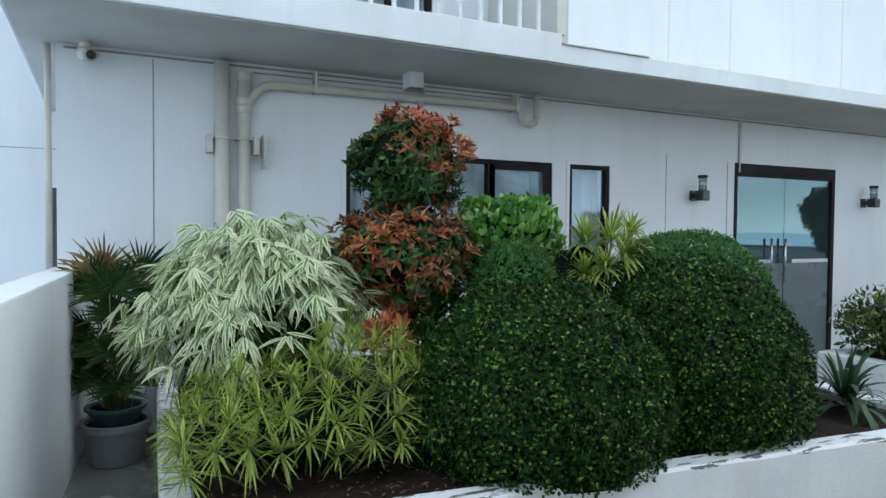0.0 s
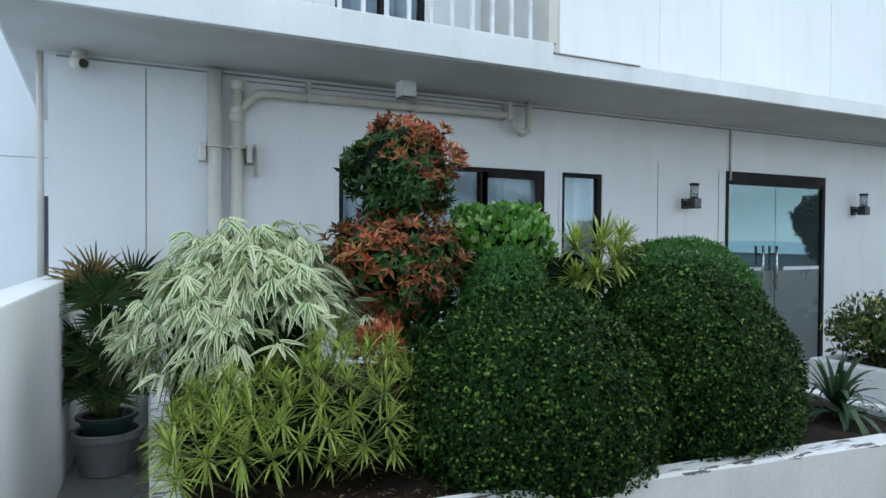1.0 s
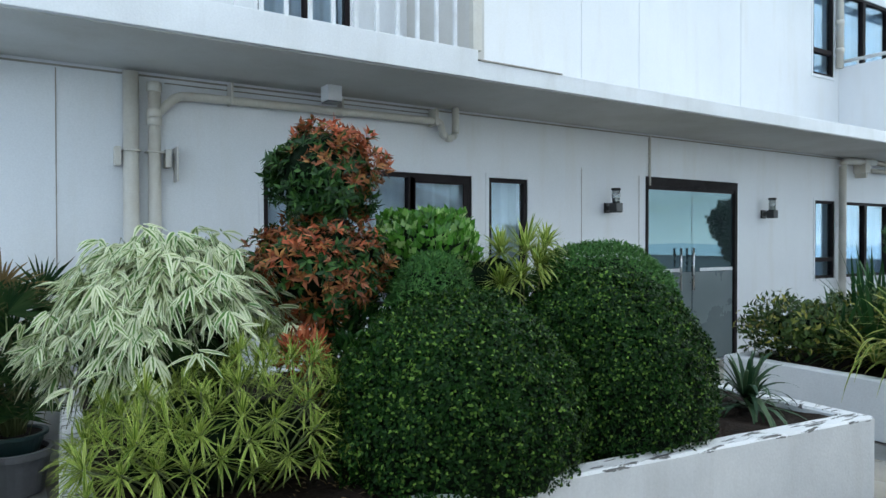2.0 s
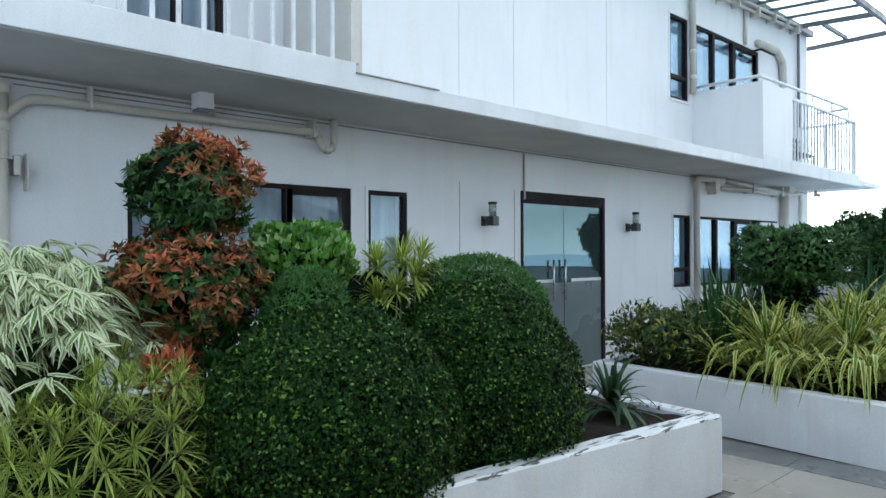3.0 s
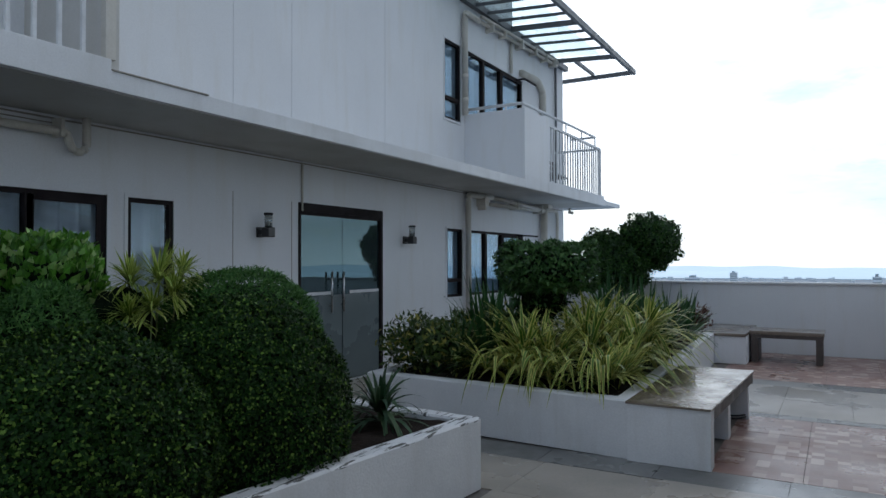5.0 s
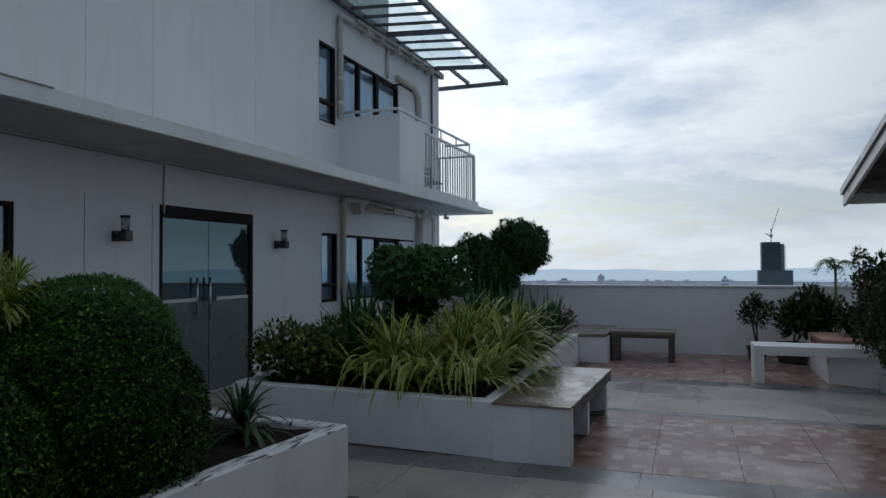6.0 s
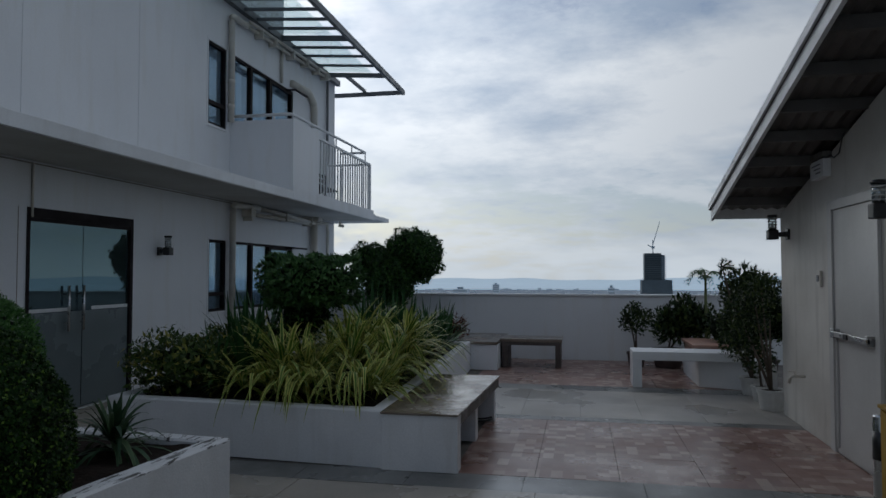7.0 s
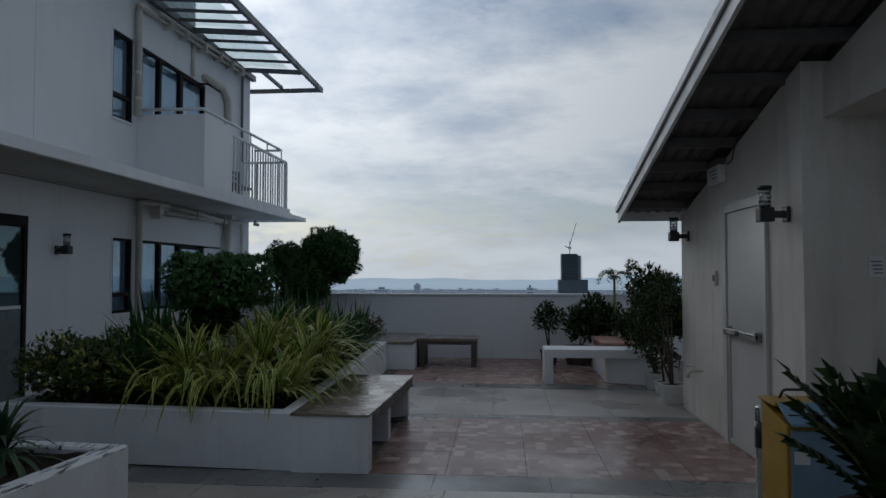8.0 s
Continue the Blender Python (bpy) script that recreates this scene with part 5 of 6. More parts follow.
def bright_bush():
    x, y, z = 2.23, 3.38, 1.39
    ob = thing("round_leaved_bush", (x, y, SOIL_Z), "flat-topped bush with glossy bright green round leaves", "bush")
    trunk(ob, [(x, y, SOIL_Z - 0.05, 0.03), (x, y, 0.9, 0.025), (x, y, 1.35, 0.018)])
    n = 2300
    d = around(n)
    d[:, 2] = np.clip(d[:, 2] * 1.5, -1, 1)
    P = d * np.array((0.29, 0.28, 0.21))
    N = unit(d + np.array((0, 0, 0.3)))
    P = P + N * (lumps(P, 0.12, 0.05) + rng.normal(0, 0.015, (n, 1))) + np.array((x, y, z))
    part("crown", leaves("crown", P, leaf_dirs(N, 0.75, 0.55, 0.5), N, rng.uniform(0.04, 0.058, n), rng.uniform(0.033, 0.046, n), LEAF_BRIGHT), None, ob)
    part("shade_core", core_mesh("shade_core", (x, y, z - 0.03), 0.25, 0.25, 0.2, seed=4.2), None, ob)


bright_bush()


def whorl_shrub(label, hearts, per, length, width, mat, base, name="whorled_shrub", tilt=(15, 100), droop=(0.1, 0.5), core=None):
    """Stems, each ending in a star of narrow leaves."""
    ob = thing(name, base, label, "shrub")
    for (hx, hy, hz, ax) in hearts:
        P, D = rosette((hx, hy, hz), per, *tilt, ax)
        P = P - np.outer(rng.uniform(0, 0.06, per), unit(np.array(ax)))
        s = rng.uniform(0.8, 1.15)
        part("leaf_whorl", blades("leaf_whorl", P, D, rng.uniform(0.7, 1.15, per) * length * s, rng.uniform(0.8, 1.2, per) * width, rng.uniform(*droop, per), mat, 4), None, ob)
        bx, by = base[0] + (hx - base[0]) * 0.35, base[1] + (hy - base[1]) * 0.35
        part("stem", tube_bm([[(bx, by, base[2] - 0.02, 0.005), ((bx + hx) / 2, (by + hy) / 2, (base[2] + hz) / 2 + 0.02, 0.0045), (hx, hy, hz, 0.004)]], 5), STEM, ob, smooth=True)
    if core:
        part("shade_core", core_mesh("shade_core", *core), None, ob)
    return ob


def lime_top(x):
    """Height of the shrub's uneven back along its length."""
    return np.interp(x, (0.28, 0.55, 0.9, 1.2, 1.4), (0.62, 0.84, 0.92, 1.0, 0.93))


hearts = []
k = 0
while len(hearts) < 74 and k < 40000:
    k += 1
    x, v = rng.uniform(0.36, 1.4), rng.uniform(0, 1)
    y = 2.52 + 0.56 * v
    low = 0.6 + 0.12 * max(0.0, 0.75 - x)
    z = low + (lime_top(x) - low) * math.sqrt(1 - (1 - v) ** 2) + rng.normal(0, 0.025)
    if min([(x - h[0]) ** 2 + (y - h[1]) ** 2 + (z - h[2]) ** 2 for h in hearts] + [1]) < 0.0125:
        continue
    hearts.append((x, y, z, (0.6 * (x - 0.95) + rng.normal(0, 0.2), -0.3 - 0.5 * (1 - v) + rng.normal(0, 0.2), 0.85)))
whorl_shrub("spreading lime-green shrub with starry whorls of narrow leaves", hearts, 46, 0.125, 0.0095, LEAF_LIME, (0.88, 2.85, SOIL_Z), tilt=(8, 102), droop=(0.05, 0.35), core=((0.92, 2.92, 0.58), 0.4, 0.24, 0.2))
tuft = [(2.6, 2.9, 1.44, (0.1, -0.3, 1)), (2.48, 2.8, 1.29, (-0.3, -0.6, 0.8)), (2.8, 2.96, 1.47, (0.4, 0, 1)), (2.47, 2.98, 1.43, (-0.3, 0.1, 1)), (2.66, 2.84, 1.36, (0.3, -0.5, 0.8)), (2.4, 2.88, 1.25, (-0.5, -0.3, 0.7))]
whorl_shrub("tufted yellow-green shrub between the clipped bushes", tuft, 84, 0.225, 0.0145, LEAF_LIME, (2.53, 2.95, SOIL_Z), tilt=(8, 100), droop=(0.15, 0.6), core=((2.46, 3.02, 1.02), 0.2, 0.12, 0.36))


def bamboo():
    cx, cy = 0.8, 3.46
    ob = thing("variegated_bamboo", (cx, cy, SOIL_Z), "drooping dwarf bamboo with white-striped pale leaves", "bamboo")
    canes, P, D, N = [], [], [], []
    for i in range(138):
        a = rng.uniform(0, 2 * np.pi)
        reach = 0.56 * rng.uniform(0, 1) ** 0.6
        ox, oy = math.cos(a), math.sin(a)
        rx, ry = reach * 0.95, reach * (0.7 if oy > 0 else 0.9)
        top = rng.uniform(0.95, 1.06) * (1.44 - 0.28 * (reach / 0.56) ** 2)
        fall = top - (0.06 + 0.5 * (reach / 0.56) ** 1.6) * rng.uniform(0.25, 1.0) - (0.22 if ox < -0.3 else 0.0)
        pts = []
        for s in np.linspace(0, 1, 9):
            z = SOIL_Z + (top - SOIL_Z) * (1 - (1 - min(s / 0.6, 1)) ** 2) if s < 0.6 else top + (max(fall, 0.56) - top) * ((s - 0.6) / 0.4) ** 1.5
            e = s ** 1.15
            pts.append((cx + 0.13 * ox + ox * rx * e, cy + 0.1 * oy + oy * ry * e, z, 0.005 * (1 - 0.7 * s)))
        canes.append(pts)
        # sprays: fans of hanging leaves at the joints
        for s in (*rng.uniform(0.4, 0.95, 5), 1.0):
            j = s * 8
            p, q = np.array(pts[min(int(j), 7)][:3]), np.array(pts[min(int(j) + 1, 8)][:3])
            c = p + (q - p) * (j - int(j)) + rng.normal(0, 0.045, 3)
            az = a + rng.normal(0, 0.9)
            out = np.array((math.cos(az), math.sin(az), 0))
            side = np.array((-out[1], out[0], 0))
            lift = rng.uniform(-0.75, 0.05)
            size = rng.uniform(0.75, 1.15)
            for w in np.linspace(-1, 1, rng.integers(5, 9)):
                P.append(c + side * 0.006 * w + rng.normal(0, 0.006, 3))
                D.append((out * (0.75 - 0.35 * abs(w)) + side * w * 0.75 + np.array((0, 0, lift + rng.normal(0, 0.14)))) * size)
                N.append(out * 0.7 + np.array((0, 0, 0.75)) + rng.normal(0, 0.25, 3))
    P, D, N = np.array(P), np.array(D), np.array(N)
    keep = (P[:, 1] < 4.6) & ~((P[:, 0] > 0.35) & (P[:, 1] < 3.12) & (P[:, 2] < lime_top(P[:, 0]) + 0.02))
    P, D, N = P[keep], D[keep], N[keep]
    n = len(P)
    size = np.linalg.norm(D, axis=1)
    part("leaves", blades("leaves", P, D, rng.uniform(0.12, 0.19, n) * np.clip(size, 0.7, 1.2), rng.uniform(0.019, 0.029, n), rng.uniform(0.2, 0.6, n), LEAF_BAMBOO, 4, 0.3, N), None, ob)
    # core shell coloured as the shade behind the sprays
    part("shade_core", core_mesh("shade_core", (cx, cy + 0.05, 0.92), 0.36, 0.3, 0.36, BAMBOO_SHADE, 2.5), None, ob, "dark green core shell standing for shaded inner leaves")
    for c in canes:
        part("cane", tube_bm([c], 5), STEM, ob, smooth=True)


bamboo()


def strap_plant(label, hearts, per, length, width, mat, base, name="strap_leaved_plant", tilt=(5, 75), droop=(0.3, 1.0), over=None, group=""):
    ob = thing(name, base, label, "plant", group)
    for (hx, hy, hz, s) in hearts:
        P, D = rosette((hx, hy, hz), per, *tilt)
        L = rng.uniform(0.6, 1.1, per) * length * s
        tl = np.degrees(np.arccos(np.clip(D[:, 2], -1, 1)))
        dr = droop[0] + (droop[1] - droop[0]) * np.clip(tl / 75, 0, 1) * rng.uniform(0.6, 1.2, per)
        if over:
            spill = (P[:, 0] + D[:, 0] * L * 0.9 < over)
            D = np.where(spill[:, None], unit(D * np.array((0.75, 1, 1)) + np.array((0, 0, 0.5))), D)
            dr = np.where(spill, dr * 0.6, dr)
            L = np.where(spill, L * 0.8, L)
        if over:
            ok = np.ones(per, bool)
            for q in np.linspace(0.1, 1, 10):
                c = P + D * (L * q * (1 - 0.25 * dr * q))[:, None]
                z = c[:, 2] - dr * L * q * q * 0.75
                ok &= ~(((c[:, 0] > 5.4) & (c[:, 0] < 5.62) | (c[:, 1] > 1.17) & (c[:, 1] < 1.36)) & (z < 0.47) | (z < 0.12))
            P, D, L, dr = P[ok], D[ok], L[ok], dr[ok]
        per_heart = len(P)
        if not per_heart:
            continue
        part("leaf_rosette", blades("leaf_rosette", P, D, L, rng.uniform(0.8, 1.15, per_heart) * width, dr, mat, 6, 0.3), None, ob)
    return ob


strap_plant("grey-green spiky rosette plant in bare soil", [(3.88, 2.38, 0.47, 1.0), (3.86, 2.4, 0.53, 0.95)], 32, 0.58, 0.033, LEAF_AGAVE, (3.88, 2.38, SOIL_Z), "spiky_rosette_plant", (8, 88), (0.25, 0.85))

# dead leaves and twigs on the soil
litter_n = 380
P = np.stack([rng.uniform(0.45, 1.9, litter_n), 2.14 + rng.uniform(0, 1, litter_n) ** 1.5 * 0.7, np.full(litter_n, 0.462)], 1)
D = unit(np.concatenate([rng.normal(size=(litter_n, 2)), rng.normal(0, 0.25, (litter_n, 1))], 1))
LITTER = leaf_material("dead_leaf", (0.06, 0.04, 0.02), (0.12, 0.08, 0.04), (0.2, 0.13, 0.06), 0.7, 0.1)
tagged(part("leaf_litter", leaves("leaf_litter", P, D, np.tile((0, 0, 1.0), (litter_n, 1)), rng.uniform(0.02, 0.05, litter_n), rng.uniform(0.006, 0.016, litter_n), LITTER), None), "dry brown leaf litter on the planter soil", "litter", kind="stuff")


# ---- potted palm by the parapet ----
def fan_palm(x, y):
    ob = thing("potted_palm", (x, y, 0), "bushy fan palm in a dark green pot inside a grey one", "potted palm")
    pot(ob, x, y, 0.2, 0.26, POT_GREY, 0.03)
    pot(ob, x, y, 0.17, 0.12, POT_GREEN, 0.03, 0.235, "inner_pot")
    heads = [(x + 0.15, y - 0.02, 1.16, 0.36), (x - 0.06, y, 1.18, 0.34), (x - 0.12, y + 0.02, 1.12, 0.3), (x + 0.02, y - 0.1, 1.12, 0.24), (x + 0.12, y - 0.08, 1.05, 0.22), (x - 0.13, y - 0.06, 1.08, 0.22)]
    for i in range(40):
        a = rng.uniform(0, 2 * np.pi)
        heads.append((x + rng.uniform(0.06, 0.2) * math.cos(a), y + rng.uniform(0.05, 0.2) * math.sin(a), rng.uniform(0.45, 1.1), rng.uniform(0.2, 0.28)))
    for i, (hx, hy, hz, s) in enumerate(heads):
        out = Vector((0.5 * (hx - x), hy - y - 0.22, 0.05)).normalized() if hz > 1.1 else Vector((hx - x, hy - y - 0.05, 0.02)).normalized()
        side = out.cross(Vector((0, 0, 1))).normalized() if abs(out.z) < 0.95 else Vector((1, 0, 0))
        up = Vector((0, 0, 1))
        m = 26
        ang = np.linspace(-1.75, 1.75, m)
        D = np.array([up * math.cos(t) + side * math.sin(t) + out * 0.55 for t in ang])
        mat = LEAF_DRY if i == 1 else LEAF_PALM
        part("frond", blades("frond", np.tile((hx, hy, hz), (m, 1)), D, s * rng.uniform(0.85, 1.05, m), 0.017, rng.uniform(0.05, 0.35, m), mat, 4, 0.35, np.tile(out, (m, 1))), None, ob)
        part("stem", tube_bm([[(x + (hx - x) * 0.3, y + (hy - y) * 0.3, 0.3, 0.008), ((x + hx) / 2, (y + hy) / 2, (0.3 + hz) / 2, 0.006), (hx, hy, hz, 0.004)]], 5), STEM, ob, smooth=True)


fan_palm(0.19, 4.66)

# ---- planting in the second planter ----
BED = 0.38


def leafy_bush(label, at, r, n, length, width, mat, name="leafy_bush", rough=0.12, base_z=BED, core=0.7, spread=0.03):
    x, y, z = at
    ob = thing(name, (x, y, base_z), label, "bush")
    trunk(ob, [(x, y, base_z - 0.04, 0.02), (x, y, z - r[2] * 0.5, 0.016), (x, y, z, 0.01)])
    limbs(ob, (x, y, base_z + 0.05), [(x + r[0] * 0.7 * math.cos(k), y + r[1] * 0.7 * math.sin(k), z + r[2] * rng.uniform(-0.4, 0.3)) for k in np.linspace(0, 5.3, 6)], 0.012)
    ball_crown(ob, at, *r, n, length, width, mat, rough, core=core, spread=spread)
    return ob


leafy_bush("low croton bush with yellow-mottled leaves", (6.02, 3.3, 0.7), (0.34, 0.42, 0.21), 2300, 0.068, 0.032, LEAF_CROTON, "croton_bush", 0.16, core=0.55)
leafy_bush("low dark croton bush in the planter", (6.5, 2.95, 0.72), (0.45, 0.42, 0.25), 2100, 0.07, 0.032, LEAF_CROTON, "croton_bush", 0.16, core=0.6)


def flat_topiary():
    x, y, z = 7.1, 2.47, 1.43
    ob = thing("topiary_tree", (x, y, BED), "flat-topped clipped tree on a bare dark trunk", "tree")
    trunk(ob, [(x, y, BED - 0.05, 0.05), (x + 0.02, y, 0.9, 0.04), (x, y, 1.3, 0.03)])
    limbs(ob, (x, y, 0.95), [(x + 0.3, y, 1.35), (x - 0.3, y, 1.35), (x, y + 0.35, 1.35), (x, y - 0.35, 1.35)], 0.02)
    n = 6500
    d = around(n)
    d[:, 2] = np.clip(d[:, 2] * 2.4, -1, 1)
    P, N = d * np.array((0.46, 0.5, 0.205)), unit(d)
    P = P + N * (lumps(P, 0.14, 0.1) + rng.normal(0, 0.012, (n, 1))) + np.array((x, y, z))
    part("crown", leaves("crown", P, leaf_dirs(N, 0.6, 0.3, 0.7), N, rng.uniform(0.045, 0.08, n), rng.uniform(0.022, 0.036, n), LEAF_HEDGE), None, ob)
    part("shade_core", core_mesh("shade_core", (x, y, z), 0.42, 0.45, 0.18, seed=8.0), None, ob)
    ball_crown(ob, (x + 0.05, y + 0.08, 1.12), 0.27, 0.27, 0.26, 900, 0.06, 0.028, LEAF_DARK, 0.1, "lower_foliage")


flat_topiary()


def ball_tree():
    x, y = 12.0, 2.66
    ob = thing("topiary_tree", (x, y, BED), "dark tree clipped into round balls of foliage", "tree")
    trunk(ob, [(x - 0.1, y + 0.2, BED - 0.05, 0.07), (x - 0.05, y + 0.15, 1.0, 0.055), (x, y, 1.6, 0.04), (x, y - 0.02, 1.95, 0.02)])
    limbs(ob, (x - 0.05, y + 0.15, 0.95), [(x - 0.3, y + 0.5, 1.4), (x - 0.1, y + 0.4, 1.5), (x - 0.35, y + 0.2, 1.35), (x, y + 0.8, 1.7)], 0.03)
    ball_crown(ob, (x, y - 0.09, 1.81), 0.47, 0.48, 0.45, 9000, 0.06, 0.03, LEAF_DARK, 0.12)
    ball_crown(ob, (x - 0.25, y + 0.3, 1.4), 0.42, 0.43, 0.4, 7000, 0.06, 0.03, LEAF_DARK, 0.12, "lower_crown")
    ball_crown(ob, (x + 0.1, y + 0.72, 1.74), 0.34, 0.34, 0.29, 3000, 0.06, 0.03, LEAF_DARK, 0.1, "side_crown")


ball_tree()

hearts = []
for i in range(34):
    u, v = rng.uniform(0, 1), rng.uniform(0, 1)
    x, y = 5.85 + 1.75 * u, 1.4 + 1.0 * v - 0.12 * u
    hearts.append((x, y, BED + 0.06 + rng.uniform(0.0, 0.18) + 0.22 * min(u * 1.5, 1, 1.3 - abs(v - 0.35)), rng.uniform(0.8, 1.15)))
hearts += [(x, 1.4 + 0.05 * (x - 6), BED + 0.14, 0.8) for x in (6.0, 6.35, 6.7, 7.1, 7.5, 7.9)]
hearts += [(5.85, y, BED + 0.14, 0.75) for y in (1.45, 1.75, 2.05, 2.35, 2.6)]
clump = strap_plant("dense clump of yellow-edged strap leaves spilling over the planter", hearts, 33, 0.86, 0.038, LEAF_STRAP, (6.6, 2.0, BED), "variegated_strap_plant", (28, 98), (0.15, 0.7), 5.34)
for y in (1.5, 1.58, 1.8, 2.02, 2.1, 2.45):
    m = 4
    P = np.stack([rng.uniform(5.68, 5.78, m), y + rng.normal(0, 0.05, m), rng.uniform(0.56, 0.66, m)], 1)
    D = np.stack([np.full(m, -0.8), rng.normal(0, 0.35, m), rng.uniform(0.6, 1.0, m)], 1)
    part("leaf_rosette", blades("leaf_rosette", P, D, rng.uniform(0.62, 0.82, m), rng.uniform(0.03, 0.04, m), rng.uniform(0.95, 1.15, m), LEAF_STRAP, 8, 0.3), None, clump)
# near-black mounds added as the shade between and under the strap leaves
under = thing("strap_shade_cores", (6.7, 2.1, BED), "near-black mounds standing for shade beneath the strap leaves", "plant")
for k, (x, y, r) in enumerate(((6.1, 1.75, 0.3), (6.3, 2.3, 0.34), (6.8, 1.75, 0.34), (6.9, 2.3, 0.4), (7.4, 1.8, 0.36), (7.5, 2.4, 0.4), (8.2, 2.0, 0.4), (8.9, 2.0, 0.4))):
    part("shade_core", core_mesh("shade_core", (x, y, BED + 0.08), r, r * 0.8, 0.2, seed=k), None, under)
strap_plant("dark green sword-leaved clump behind the strap leaves", [(6.2, 2.75, BED + 0.12, 0.95), (6.5, 3.05, BED + 0.12, 1.05), (6.1, 3.0, BED + 0.1, 0.85), (6.9, 3.2, BED + 0.1, 1.1), (7.3, 3.3, BED + 0.1, 1.2), (6.7, 2.9, BED + 0.15, 1.1), (7.7, 3.3, BED + 0.1, 1.2), (7.2, 2.9, BED + 0.2, 1.1)], 44, 0.86, 0.042, LEAF_YUCCA, (7.2, 3.1, BED), "sword_leaved_plant", (10, 76), (0.05, 0.5))
strap_plant("dark green sword-leaved clump near the bench", [(8.3, 1.9, BED + 0.2, 1.0), (8.8, 1.85, BED + 0.2, 1.0), (9.3, 1.75, BED + 0.15, 1.0), (8.6, 2.3, BED + 0.25, 1.1), (9.2, 2.3, BED + 0.2, 1.0), (8.0, 2.2, BED + 0.2, 1.0), (8.2, 1.55, BED + 0.15, 0.9), (8.7, 1.55, BED + 0.15, 0.9), (9.2, 1.5, BED + 0.15, 0.9), (9.6, 1.5, BED + 0.12, 0.8)], 46, 0.84, 0.042, LEAF_YUCCA, (8.7, 2.0, BED), "sword_leaved_plant", (3, 68), (0.05, 0.6))
strap_plant("wine-red leaved clump at the planter's end", [(9.8, 1.75, BED + 0.2, 1.0), (10.2, 1.75, BED + 0.15, 1.0), (10.5, 1.85, BED + 0.1, 0.9)], 46, 0.42, 0.05, LEAF_WINE, (10.1, 1.8, BED), "red_leaved_plant", (5, 70), (0.1, 0.6))
strap_plant("yellow-green tuft hanging over the far planter edge", [(10.0, 1.55, BED + 0.1, 0.9), (10.35, 1.55, BED + 0.08, 0.9)], 36, 0.42, 0.024, LEAF_STRAP, (10.2, 1.55, BED), "variegated_strap_plant", (10, 80), (0.3, 1.0))
leafy_bush("small round wine-red bush on the block", (11.3, 1.75, 0.6), (0.22, 0.22, 0.17), 500, 0.07, 0.025, LEAF_WINE, "red_leaved_bush", 0.06, 0.445)
ob = thing("dropped_twig", (6.6, 0.95, 0.445), "fallen leafy twig lying on the wet bench", "twig")
part("twig_stem", tube_bm([[(5.9, 1.05, 0.452, 0.004), (6.2, 0.98, 0.46, 0.003), (6.5, 0.92, 0.452, 0.002)]], 5), BARK, ob)
P = np.stack([rng.uniform(5.9, 6.5, 16), rng.uniform(0.85, 1.08, 16), np.full(16, 0.456)], 1)
part("twig_leaves", leaves("twig_leaves", P, unit(np.concatenate([rng.normal(size=(16, 2)), np.full((16, 1), 0.1)], 1)), np.tile((0, 0, 1.0), (16, 1)), 0.07, 0.018, LEAF_CROTON), None, ob)
ob = thing("hose_coil", (7.25, 0.75, 0.0), "dark coiled hose under the bench", "hose")
part("hose", tube_bm([[(7.3 + 0.13 * math.cos(a * 0.5) + 0.002 * a, 0.7 + 0.12 * math.sin(a * 0.5), 0.012 + 0.0016 * a, 0.009) for a in range(30)]], 6), BLACK, ob, smooth=True)


# ---- shrubs in pots at the far end ----
def potted_shrub(label, x, y, pr, ph, pot_mat, blobs, n, length, width, mat, stems, name="potted_shrub"):
    ob = thing(name, (x, y, 0), label, "potted plant", "potted shrubs")
    pot(ob, x, y, pr, ph, pot_mat)
    for s in stems:
        part("stem", tube_bm([[(x, y, ph * 0.85, 0.018), ((x + s[0]) / 2 + 0.02, (y + s[1]) / 2, (ph + s[2]) / 2, 0.014), (*s, 0.006)]], 6), BARK, ob, smooth=True)
    for i, (bx, by, bz, r) in enumerate(blobs):
        if r > 0.23:
            part("shade_core", core_mesh("shade_core", (bx, by, bz), r * 0.72, r * 0.72, r * 0.72, seed=i), None, ob)
        k = max(60, int(n * r * r))
        d = around(k) * rng.uniform(0.35, 1.05, (k, 1)) ** 0.6 * r
        part("foliage", leaves("foliage", d + np.array((bx, by, bz)), leaf_dirs(unit(d), 0.6, 0.4, 0.7), unit(d), rng.uniform(0.7, 1.2, k) * length, rng.uniform(0.7, 1.2, k) * width, mat), None, ob)
    return ob


potted_shrub("small round shrub in a pot by the far parapet", 11.9, -1.2, 0.15, 0.24, POT_DARK, [(11.9, -1.2, 0.72, 0.2), (11.88, -1.12, 0.85, 0.14), (11.9, -1.33, 0.8, 0.14), (11.9, -1.05, 0.72, 0.12), (11.9, -1.18, 0.96, 0.09)], 7000, 0.075, 0.032, LEAF_SHRUB, [(11.9, -1.2, 0.7), (11.9, -1.1, 0.8)])
potted_shrub("broad dark leafy shrub in a clay pot", 11.95, -1.7, 0.26, 0.3, POT_DARK, [(11.85, -1.95, 0.72, 0.33), (11.85, -1.72, 0.75, 0.24), (11.85, -2.2, 0.75, 0.27), (11.8, -1.9, 0.95, 0.2), (11.8, -1.6, 0.6, 0.16)], 3600, 0.12, 0.05, LEAF_SHRUB, [(11.85, -1.8, 0.7), (11.85, -2.1, 0.75)])


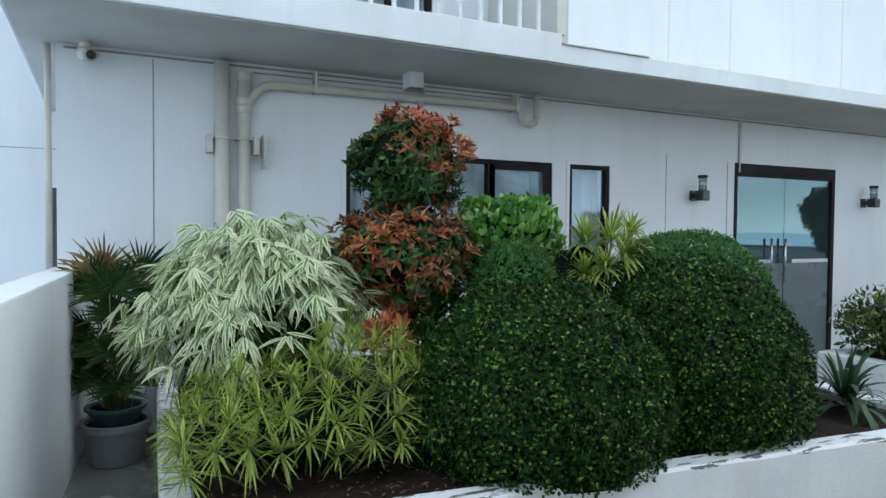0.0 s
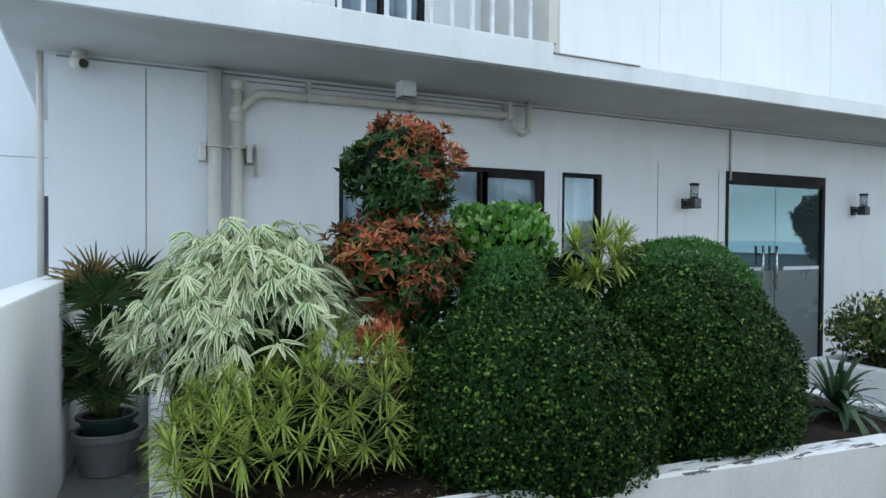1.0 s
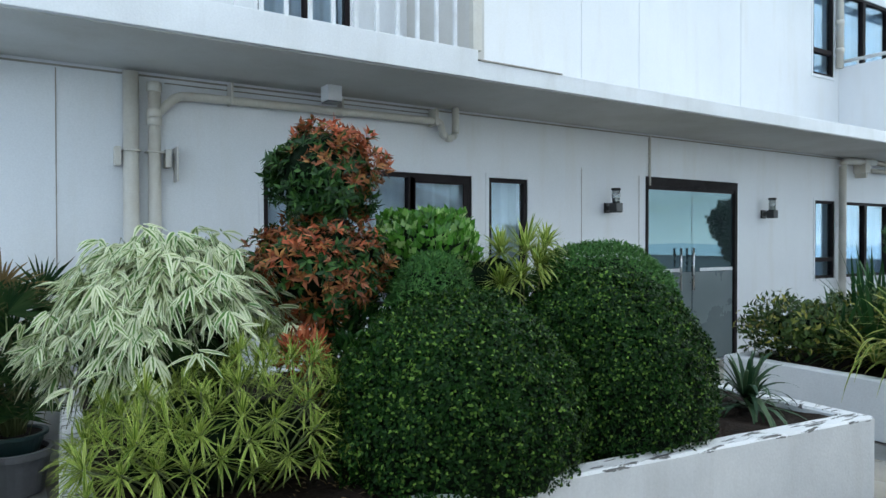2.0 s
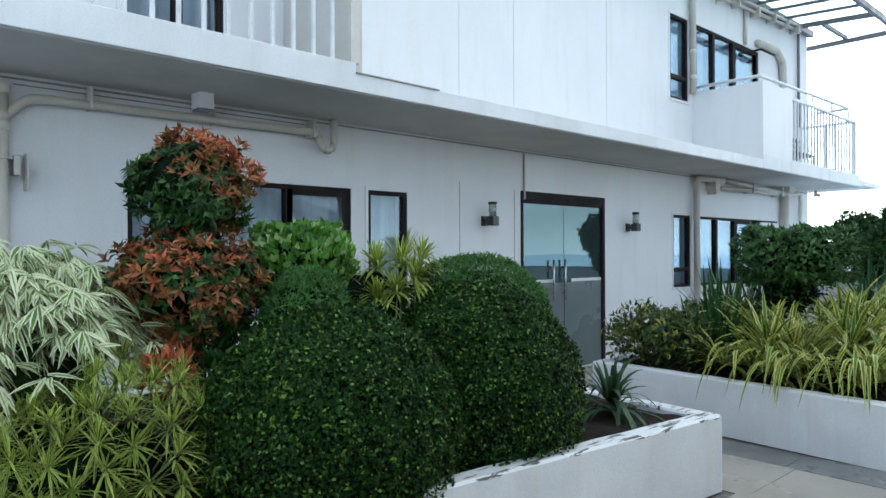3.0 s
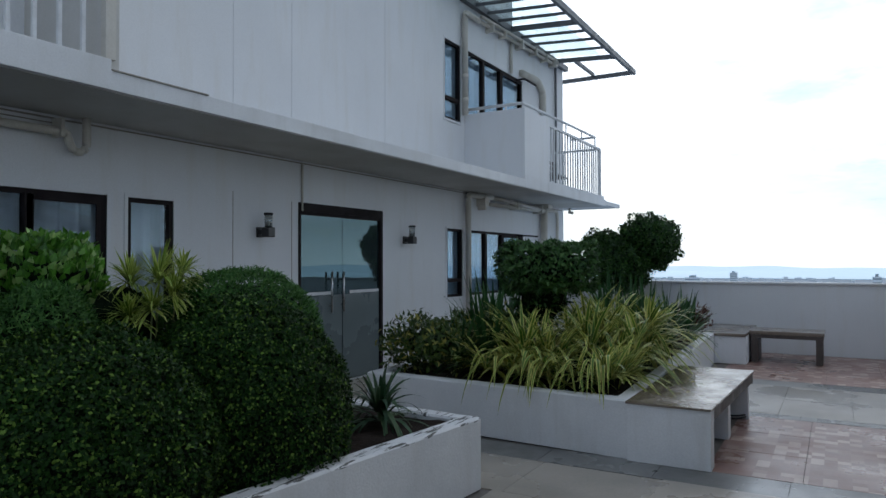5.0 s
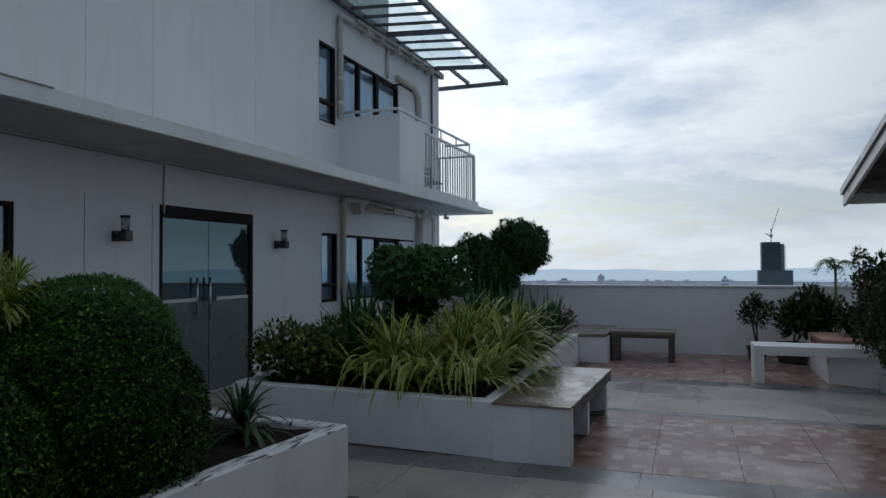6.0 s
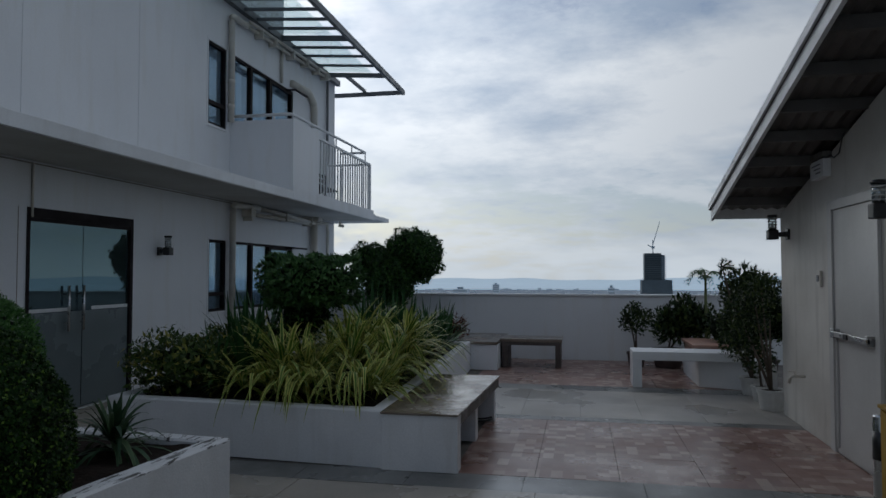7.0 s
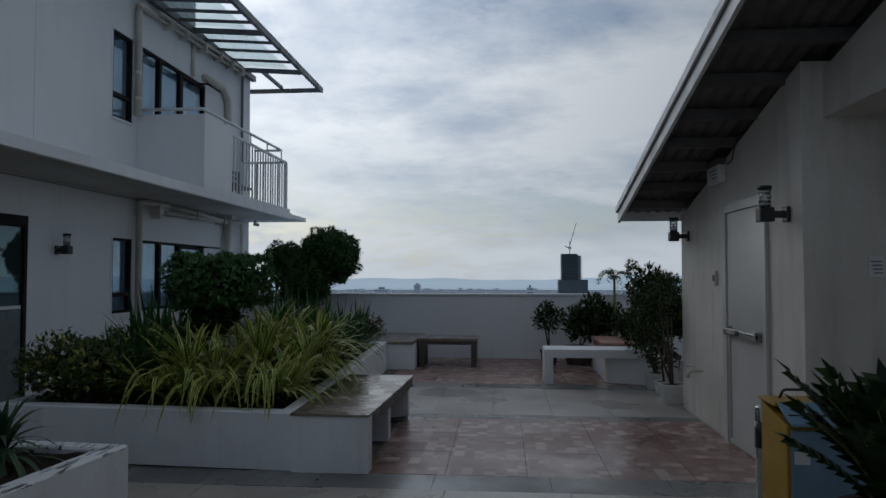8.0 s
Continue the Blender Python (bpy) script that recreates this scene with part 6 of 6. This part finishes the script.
def small_palm(x, y):
    ob = thing("potted_palm", (x, y, 0), "young feather palm standing behind the shrubs", "potted palm")
    pot(ob, x, y, 0.16, 0.28, POT_DARK)
    trunk(ob, [(x, y, 0.24, 0.035), (x, y, 0.9, 0.026), (x, y, 1.44, 0.018)], mat=STEM)
    for a in np.linspace(0.3, 6.2, 9):
        out, rise = np.array((math.cos(a), math.sin(a), 0)), rng.uniform(0.45, 0.95)
        pts = [np.array((x, y, 1.42)) + out * 0.26 * s + np.array((0, 0, 0.7 * rise * s - 0.6 * s * s)) for s in np.linspace(0, 1, 9)]
        part("rachis", tube_bm([[(*p, 0.008 - 0.0007 * i) for i, p in enumerate(pts)]], 5), STEM, ob, smooth=True)
        side = np.array((-out[1], out[0], 0))
        P = np.concatenate([np.array(pts[1:])] * 4)
        D = np.concatenate([np.tile(side + 0.6 * out - np.array((0, 0, 0.3)), (8, 1)), np.tile(-side + 0.6 * out - np.array((0, 0, 0.3)), (8, 1)), np.tile(side + 0.9 * out, (8, 1)), np.tile(-side + 0.9 * out, (8, 1))])
        part("feather_frond", blades("feather_frond", P, D, rng.uniform(0.08, 0.14, 32), 0.02, 0.4, LEAF_YUCCA, 3), None, ob)


small_palm(11.7, -2.25)
potted_shrub("tall loose shrub in a white pot by the cream wall", 9.5, -2.42, 0.15, 0.22, POT_WHITE, [(9.8, -2.72, 1.3, 0.2), (9.75, -2.75, 0.85, 0.24), (9.7, -2.42, 1.1, 0.28), (9.6, -2.45, 0.85, 0.28), (9.8, -2.35, 1.35, 0.18), (9.6, -2.5, 1.3, 0.2), (9.9, -2.35, 0.9, 0.24), (9.6, -2.35, 0.7, 0.2), (10.0, -2.42, 1.2, 0.22), (9.75, -2.2, 1.52, 0.1), (9.7, -2.16, 1.62, 0.06), (9.8, -2.45, 1.5, 0.14), (9.85, -2.2, 1.3, 0.1), (9.8, -2.6, 1.35, 0.2), (9.7, -2.65, 1.05, 0.25), (9.9, -2.3, 0.65, 0.18)], 9000, 0.065, 0.028, LEAF_SHRUB, [(9.7, -2.3, 1.2), (9.75, -2.12, 1.65), (9.6, -2.5, 1.2), (9.9, -2.2, 0.9)])
potted_shrub("slender bare-stemmed shrub in a white pot", 8.5, -2.39, 0.15, 0.23, POT_WHITE, [(8.6, -2.25, 1.15, 0.2), (8.7, -2.2, 1.0, 0.2), (8.7, -2.35, 1.3, 0.15), (8.8, -2.2, 0.85, 0.22), (8.75, -2.3, 1.42, 0.1), (8.9, -2.1, 0.7, 0.2), (8.9, -2.2, 1.1, 0.2)], 6500, 0.062, 0.026, LEAF_SHRUB, [(8.6, -2.25, 1.2), (8.55, -2.4, 1.0), (8.8, -2.2, 0.85), (8.7, -2.35, 1.35)])
potted_shrub("low shrub in a small white pot", 9.05, -2.42, 0.12, 0.18, POT_WHITE, [(9.1, -2.4, 0.5, 0.2), (9.2, -2.3, 0.65, 0.18)], 7500, 0.065, 0.028, LEAF_SHRUB, [(9.1, -2.4, 0.5)])

potted_shrub("broad leafy shrub behind the white bench", 10.9, -2.9, 0.2, 0.28, POT_DARK, [(10.8, -2.55, 0.85, 0.3), (10.7, -2.7, 1.1, 0.28), (10.9, -2.35, 0.7, 0.24), (10.9, -2.5, 1.2, 0.2)], 3600, 0.1, 0.042, LEAF_SHRUB, [(10.8, -2.6, 0.9), (10.8, -2.6, 1.1)])


def arching_plant():
    x, y = 2.95, -1.89
    ob = thing("potted_plant", (x, y, 0), "glossy dark plant with ladder-like leaves in a brown pot", "potted plant")
    pot(ob, x, y, 0.24, 0.62, POT_DARK, 0.03)
    for i in range(30):
        a = rng.uniform(0, 2 * np.pi)
        reach, top = rng.uniform(0.06, 0.34), rng.uniform(0.26, 0.58)
        pts = [np.array((x + math.cos(a) * (0.06 + reach * s ** 1.5), y + math.sin(a) * (0.06 + reach * s ** 1.5), 0.56 + top * (1.25 * s - 0.3 * s * s))) for s in np.linspace(0, 1, 14)]
        part("stalk", tube_bm([[(*p, 0.009 - 0.0005 * k) for k, p in enumerate(pts)]], 6), STEM, ob, smooth=True)
        side = np.array((-math.sin(a), math.cos(a), 0))
        al = unit(np.array(pts[-1]) - np.array(pts[0]))
        Pp = np.array(pts[3:])
        n = len(Pp)
        P = np.concatenate([Pp, Pp, [pts[-1]]])
        D = np.concatenate([np.tile(side + 0.75 * al, (n, 1)), np.tile(-side + 0.75 * al, (n, 1)), [al]])
        nn = unit(np.cross(al, side))
        part("leaf_frond", leaves("leaf_frond", P, D, np.tile(nn, (len(P), 1)), rng.uniform(0.085, 0.12, len(P)), rng.uniform(0.045, 0.06, len(P)), LEAF_LADDER), None, ob)


arching_plant()
